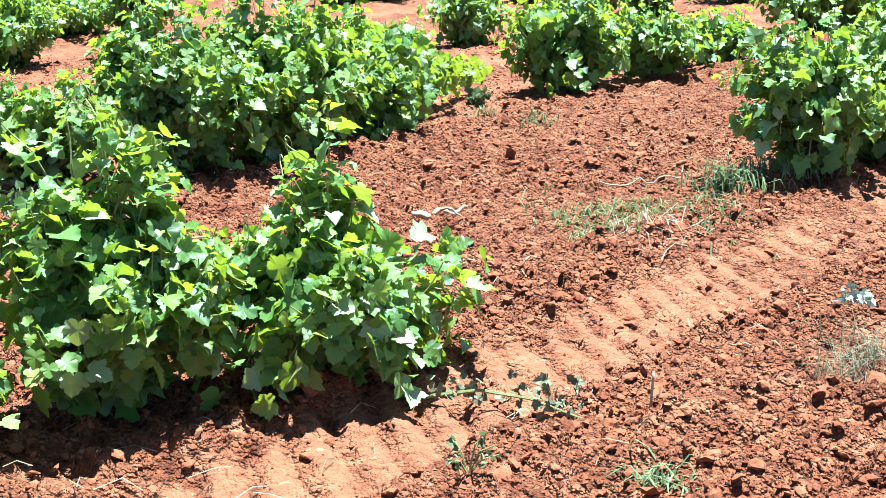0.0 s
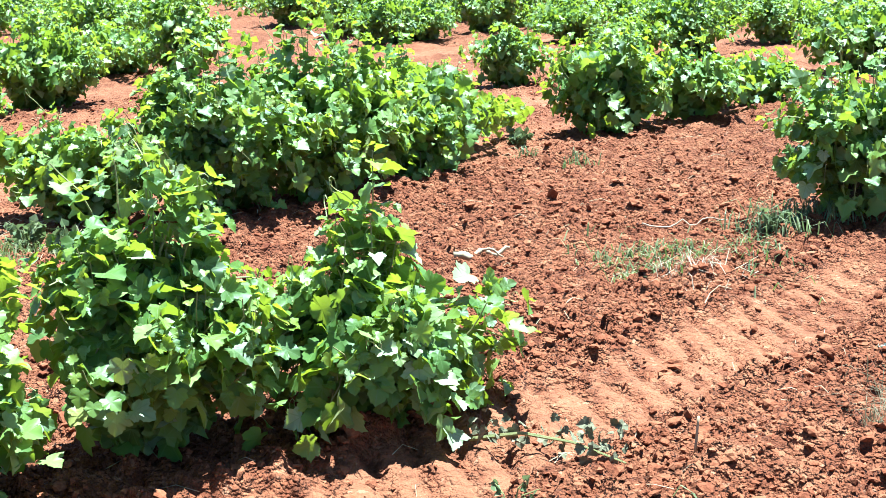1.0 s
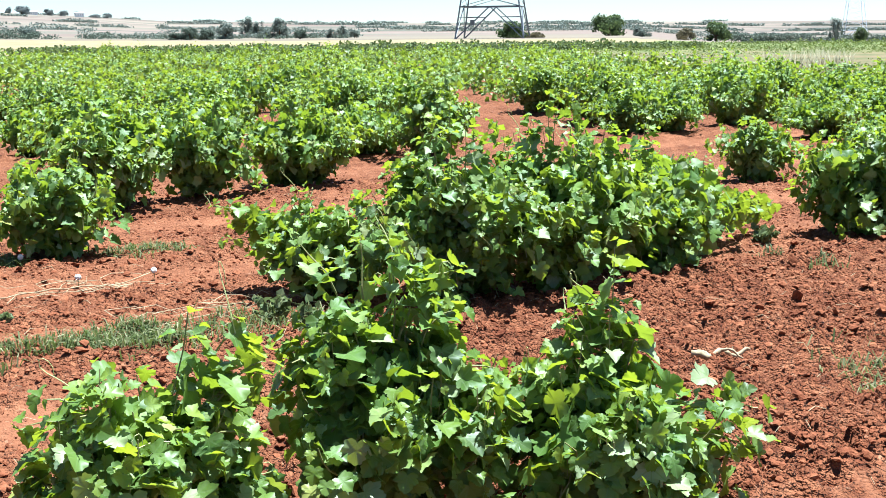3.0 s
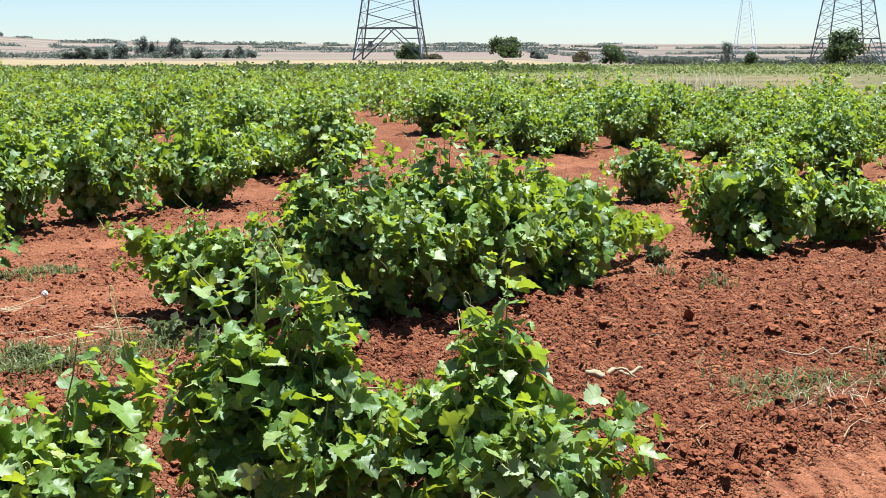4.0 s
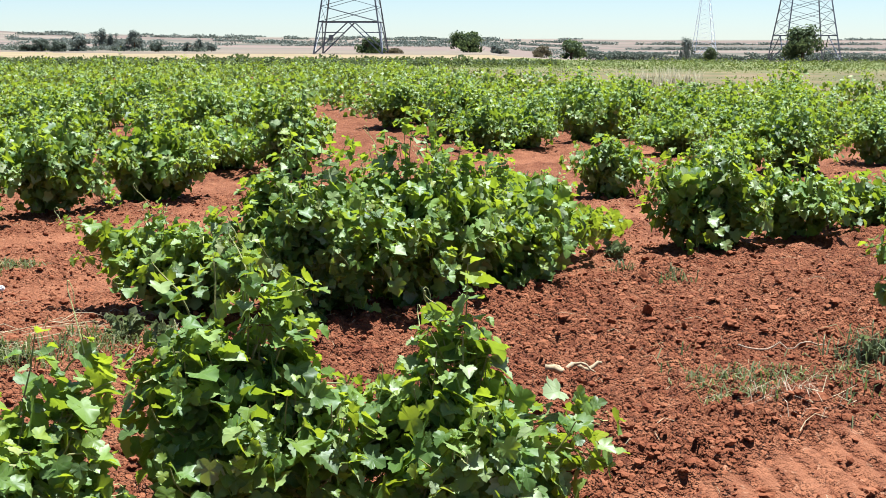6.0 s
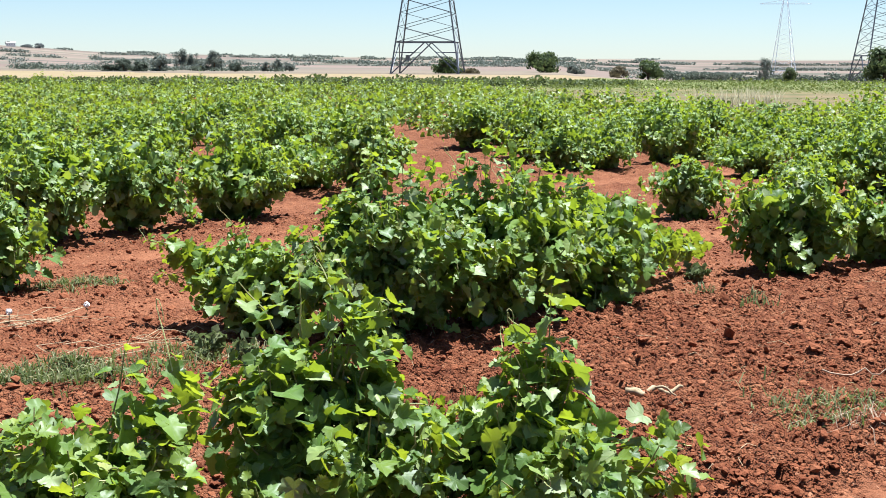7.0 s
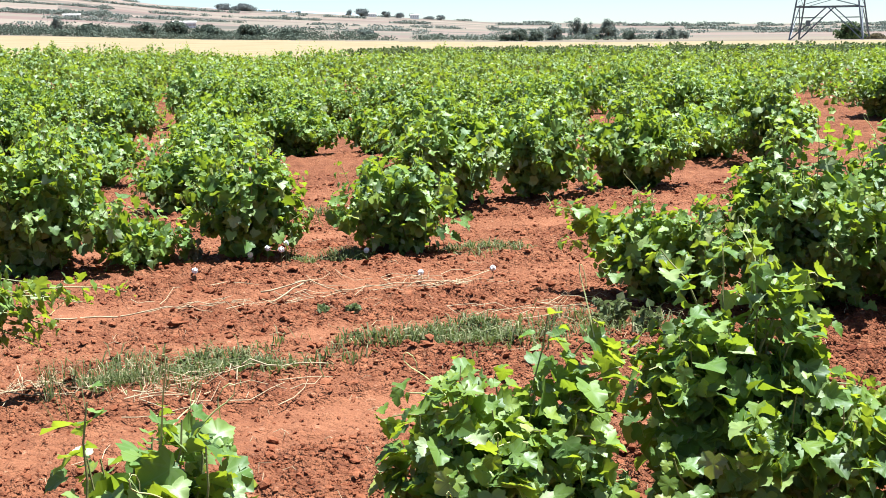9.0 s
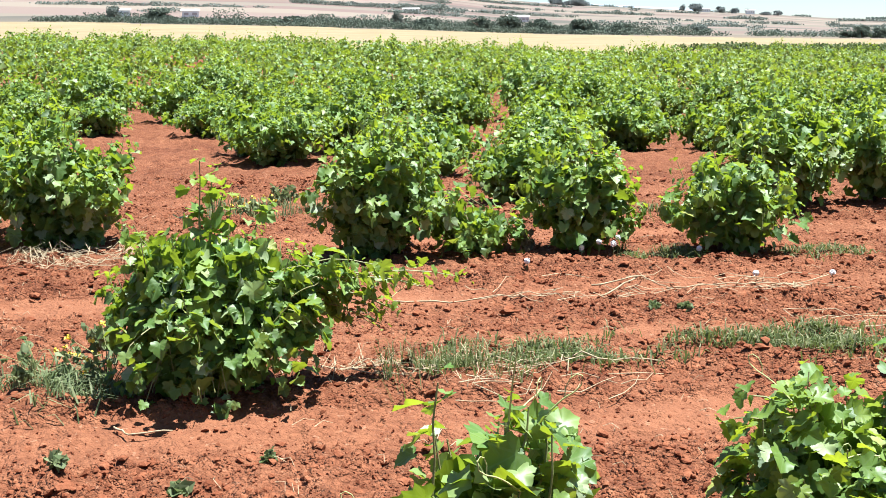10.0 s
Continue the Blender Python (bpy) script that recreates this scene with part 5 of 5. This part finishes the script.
def stem_tangle(label, cx, cy, length, width, count, seed):
    """Long dry stems lying flat and crossing one another."""
    rng = np.random.default_rng(seed)
    pieces = []
    for k in range(count):
        u, w, a, ln = rng.uniform(-length, length), rng.normal(0, width), rng.normal(53, 35), rng.uniform(0.12, 0.42)
        x0, y0 = cx + u * 0.6 - w * 0.8, cy + u * 0.8 + w * 0.6
        bow = rng.normal(0, 0.28) * ln
        pts = []
        for t in (-0.5, -0.2, 0.15, 0.5):
            dx, dy = math.cos(radians(a)) * t * ln, math.sin(radians(a)) * t * ln
            x, y = x0 + dx - math.sin(radians(a)) * bow * (0.25 - t * t) * 4, y0 + dy + math.cos(radians(a)) * bow * (0.25 - t * t) * 4
            pts.append((x, y, float(height(x, y)) + 0.012 + 0.03 * rng.random()))
        pieces.append(tube(pts, 0.0028, 0.0014, 4))
    v, f = merge(pieces)
    tagged(new("dry_stems", mesh_of("dry_stems", v, f, STRAW)), label, "straw", kind="stuff")


stem_tangle("tangle of long dry stems beside the grass strip", -4.45, 4.6, 0.5, 0.14, 26, 71)
stem_tangle("dry stems strewn along a wheel track", -5.0, 6.9, 1.1, 0.16, 46, 72)
stem_tangle("dry stems below a vine", -8.55, 5.2, 0.5, 0.2, 50, 73)
stem_tangle("dry stems beside the weeds", 0.45, 6.0, 0.3, 0.2, 5, 74)
stem_tangle("tangle of pale dry stems lying below the grass strip", -3.95, 4.65, 0.4, 0.12, 18, 76)
stem_tangle("dry stems on bare soil between the rows", -3.4, 7.2, 0.6, 0.2, 24, 75)


def stick(points, r0, r1, label, material=TWIG, name="twig"):
    rng = np.random.default_rng(int(abs(points[0][0]) * 1000))
    line = np.array(points)
    at = np.linspace(0, len(line) - 1, 5 * len(line) - 4)
    bent = np.stack([np.interp(at, np.arange(len(line)), line[:, c]) for c in range(3)], -1)
    bent[1:-1, :2] += rng.normal(0, 0.002, (len(bent) - 2, 2)) * (len(line) > 2)
    pts = [(x, y, float(height(x, y)) + up) for x, y, up in bent]
    v, f = tube(pts, r0, r1, 6)
    tagged(new(name, mesh_of(name, v, f, material, smooth=True)), label, name, "dry sticks on the soil")


stick([(-0.66, 6.42, 0.045), (-0.55, 6.45, 0.06), (-0.46, 6.5, 0.05), (-0.40, 6.55, 0.05)], 0.017, 0.008, "pale dry root lying on tilled soil", STRAW, "root")
stick([(-0.64, 6.5, 0.05), (-0.54, 6.46, 0.06), (-0.42, 6.44, 0.05)], 0.012, 0.004, "pale dry root lying on tilled soil", STRAW, "root")
stick([(0.27, 7.15, 0.02), (0.45, 7.2, 0.03), (0.62, 7.2, 0.03), (0.72, 7.25, 0.02)], 0.005, 0.003, "thin dry twig lying on tilled soil")
stick([(-4.95, 7.0, 0.03), (-4.75, 7.25, 0.05), (-4.45, 7.6, 0.03), (-4.35, 7.95, 0.05)], 0.0045, 0.003, "long dry vine stem lying across the soil", STRAW)
stick([(-5.3, 6.7, 0.03), (-5.1, 6.95, 0.09), (-4.95, 7.05, 0.02)], 0.006, 0.003, "dry straw stem lying across the soil", STRAW)
stick([(-5.15, 6.6, 0.02), (-5.12, 6.95, 0.07), (-5.2, 7.1, 0.02)], 0.006, 0.003, "dry straw stem lying across the soil", STRAW)
stick([(-4.3, 4.9, 0.03), (-4.05, 5.0, 0.04), (-3.75, 5.25, 0.03)], 0.006, 0.003, "dry straw stem lying across the soil", STRAW)
stick([(-4.85, 2.95, 0.02), (-4.72, 2.93, 0.03), (-4.6, 3.06, 0.03)], 0.005, 0.003, "curved dry stem lying on smooth soil", STRAW)
stick([(0.33, 3.98, 0.0), (0.34, 3.99, 0.1)], 0.005, 0.004, "short dry stalk standing in the soil", STRAW)
stick([(-5.95, 5.6, 0.02), (-5.6, 5.85, 0.03), (-5.35, 6.1, 0.02)], 0.006, 0.003, "dry straw stem lying across the soil", STRAW)


def flower(x, y, tall, size):
    ob = empty("seed_head", x, y, float(height(x, y)), "white round seed head on a thin stem beside the vines", "flower", "white seed heads")
    v, f = tube([(0, 0, -0.01), (0.01, 0, tall * 0.6), (0, 0.01, tall)], 0.003, 0.002, 4)
    hang("stem", mesh_of("stem", v, f, CANE), ob)
    rng = np.random.default_rng(int(abs(x) * 100))
    at = unit(rng.normal(0, 1, (60, 3)))
    tip = unit(np.cross(at, rng.normal(0, 1, (60, 3))))
    v, f, _ = joined_leaves(at * size * 0.5 + [0, 0.01, tall + size * 0.4], np.stack([np.cross(tip, at), tip, at], -1), np.full(60, size * 0.45), FAR_SHAPES, rng)
    hang("head", mesh_of("head", v, f, PETAL), ob)


for x, y, tall, size in [(-5.85, 6.72, 0.05, 0.032), (-5.55, 7.25, 0.10, 0.032), (-5.95, 7.62, 0.12, 0.032), (-5.86, 7.72, 0.14, 0.032), (-5.42, 8.08, 0.06, 0.032), (-4.62, 7.5, 0.06, 0.032), (-4.33, 7.95, 0.05, 0.032), (-6.05, 7.55, 0.08, 0.032)]:
    flower(x, y, tall, size)


def weed_rosette(x, y, tall, count, material, label, seed, leaf=0.05, bloom=None):
    """One weed: leaves on short stems round a root, with or without blooms."""
    rng = np.random.default_rng(seed)
    ob = empty("weed", x, y, float(height(x, y)), label, "weed", "single weeds on the soil")
    pieces, ends = [], []
    for k in range(count):
        a, r = rng.uniform(0, 6.28), tall * rng.uniform(0.4, 1.0)
        end = np.array([math.cos(a) * r * 0.8, math.sin(a) * r * 0.8, tall * rng.uniform(0.25, 1.0)])
        ends.append(end)
        pieces.append(tube([(0, 0, -0.01), end * [0.4, 0.4, 0.7], end], 0.003, 0.0015, 4))
    hang("stem", mesh_of("stem", *merge(pieces), CANE), ob)["kind"] = "stuff"
    at = np.repeat(np.array(ends), 5, 0) * rng.uniform(0.45, 1.0, (count * 5, 1))
    v, f, uv = joined_leaves(at, spin(rng, len(at)), leaf * rng.uniform(0.5, 1.1, len(at)), FAR_SHAPES, rng)
    hang("leaves", mesh_of("leaves", v, f, material, uv), ob)["kind"] = "stuff"
    if bloom:
        v, f, _ = joined_leaves(np.repeat(np.array(ends), 6, 0) + rng.normal(0, 0.006, (count * 6, 3)), spin(rng, count * 6), np.full(count * 6, 0.016), FAR_SHAPES, rng)
        hang("blooms", mesh_of("blooms", v, f, bloom), ob)["kind"] = "stuff"


WEEDS = [
    (1.15, 5.02, 0.11, 20, PALE_WEED, "pale silvery weed on tilled soil beside the track", 0.035, None),
    (-0.20, 3.47, 0.12, 5, WEED, "thin grey weed on tilled soil", 0.025, None),
    (-4.08, 3.12, 0.045, 7, WEED, "small grey-green weed on smooth soil", 0.035, None),
    (-4.46, 2.46, 0.05, 7, WEED, "small grey-green weed on smooth soil", 0.04, None),
    (-4.03, 2.69, 0.05, 7, WEED, "small grey-green weed on smooth soil", 0.04, None),
    (-4.47, 6.49, 0.045, 16, WEED, "wilted grey-green shoot lying on the soil", 0.035, None),
    (-4.62, 6.40, 0.045, 14, WEED, "wilted grey-green shoot lying on the soil", 0.03, None),
    (-5.46, 3.32, 0.32, 20, WEED, "tall green weed with small yellow blooms beside a vine", 0.035, YELLOW),
    (-5.62, 3.05, 0.22, 16, WEED, "grey-green weed beside a vine", 0.04, None),
    (-6.25, 3.80, 0.14, 22, WEED, "grey-green weed between the rows", 0.05, None),
    (-6.05, 4.05, 0.12, 18, WEED, "grey-green weed between the rows", 0.05, None),
    (-0.56, 10.3, 0.14, 18, WEED, "green weed on tilled soil between two vines", 0.05, None),
    (-2.99, 6.81, 0.16, 20, WEED, "green weed at the foot of a vine", 0.05, None),
    (-2.70, 6.62, 0.14, 16, WEED, "green weed at the foot of a vine", 0.05, None),
    (0.95, 7.05, 0.14, 16, WEED, "green weed at the foot of a vine", 0.04, None),
    (-6.55, 7.55, 0.16, 18, DRY_TREE, "dry reddish weed under a vine", 0.04, None),
    (-8.75, 8.9, 0.22, 18, WEED, "grey-green weed on bare soil", 0.05, None),
    (-9.4, 7.3, 0.25, 20, WEED, "grey-green weed on bare soil", 0.05, YELLOW),
    (-10.2, 8.3, 0.25, 20, WEED, "grey-green weed on bare soil", 0.05, None),
]
for k, (x, y, tall, count, material, text, leaf, bloom) in enumerate(WEEDS):
    weed_rosette(x, y, tall, count, material, text, 700 + k, leaf, bloom)


def broken_branch():
    """The wilted cut shoot lying in front of the low vine."""
    rng = np.random.default_rng(9)
    ob = empty("wilted_shoot", -0.12, 4.02, float(height(-0.12, 4.02)), "wilted cut vine shoot with limp grey leaves on the soil", "shoot")
    line = [(-0.25, 0.05, 0.03), (-0.08, 0.0, 0.07), (0.08, -0.05, 0.06), (0.24, -0.14, 0.03)]
    hang("stem", mesh_of("stem", *tube(line, 0.008, 0.003, 5), CANE), ob)
    at = np.zeros((70, 3))
    at[:, 0] = rng.uniform(-0.25, 0.24, 70)
    at[:, 1] = -0.4 * at[:, 0] * 0.8 + rng.normal(0, 0.04, 70)
    at[:, 2] = rng.uniform(0.02, 0.1, 70)
    m = spin(rng, 70)
    v, f, uv = joined_leaves(at, m, rng.uniform(0.018, 0.04, 70), SHAPES, rng)
    hang("leaves", mesh_of("leaves", v, f, WILTED, uv), ob)["kind"] = "stuff"


broken_branch()
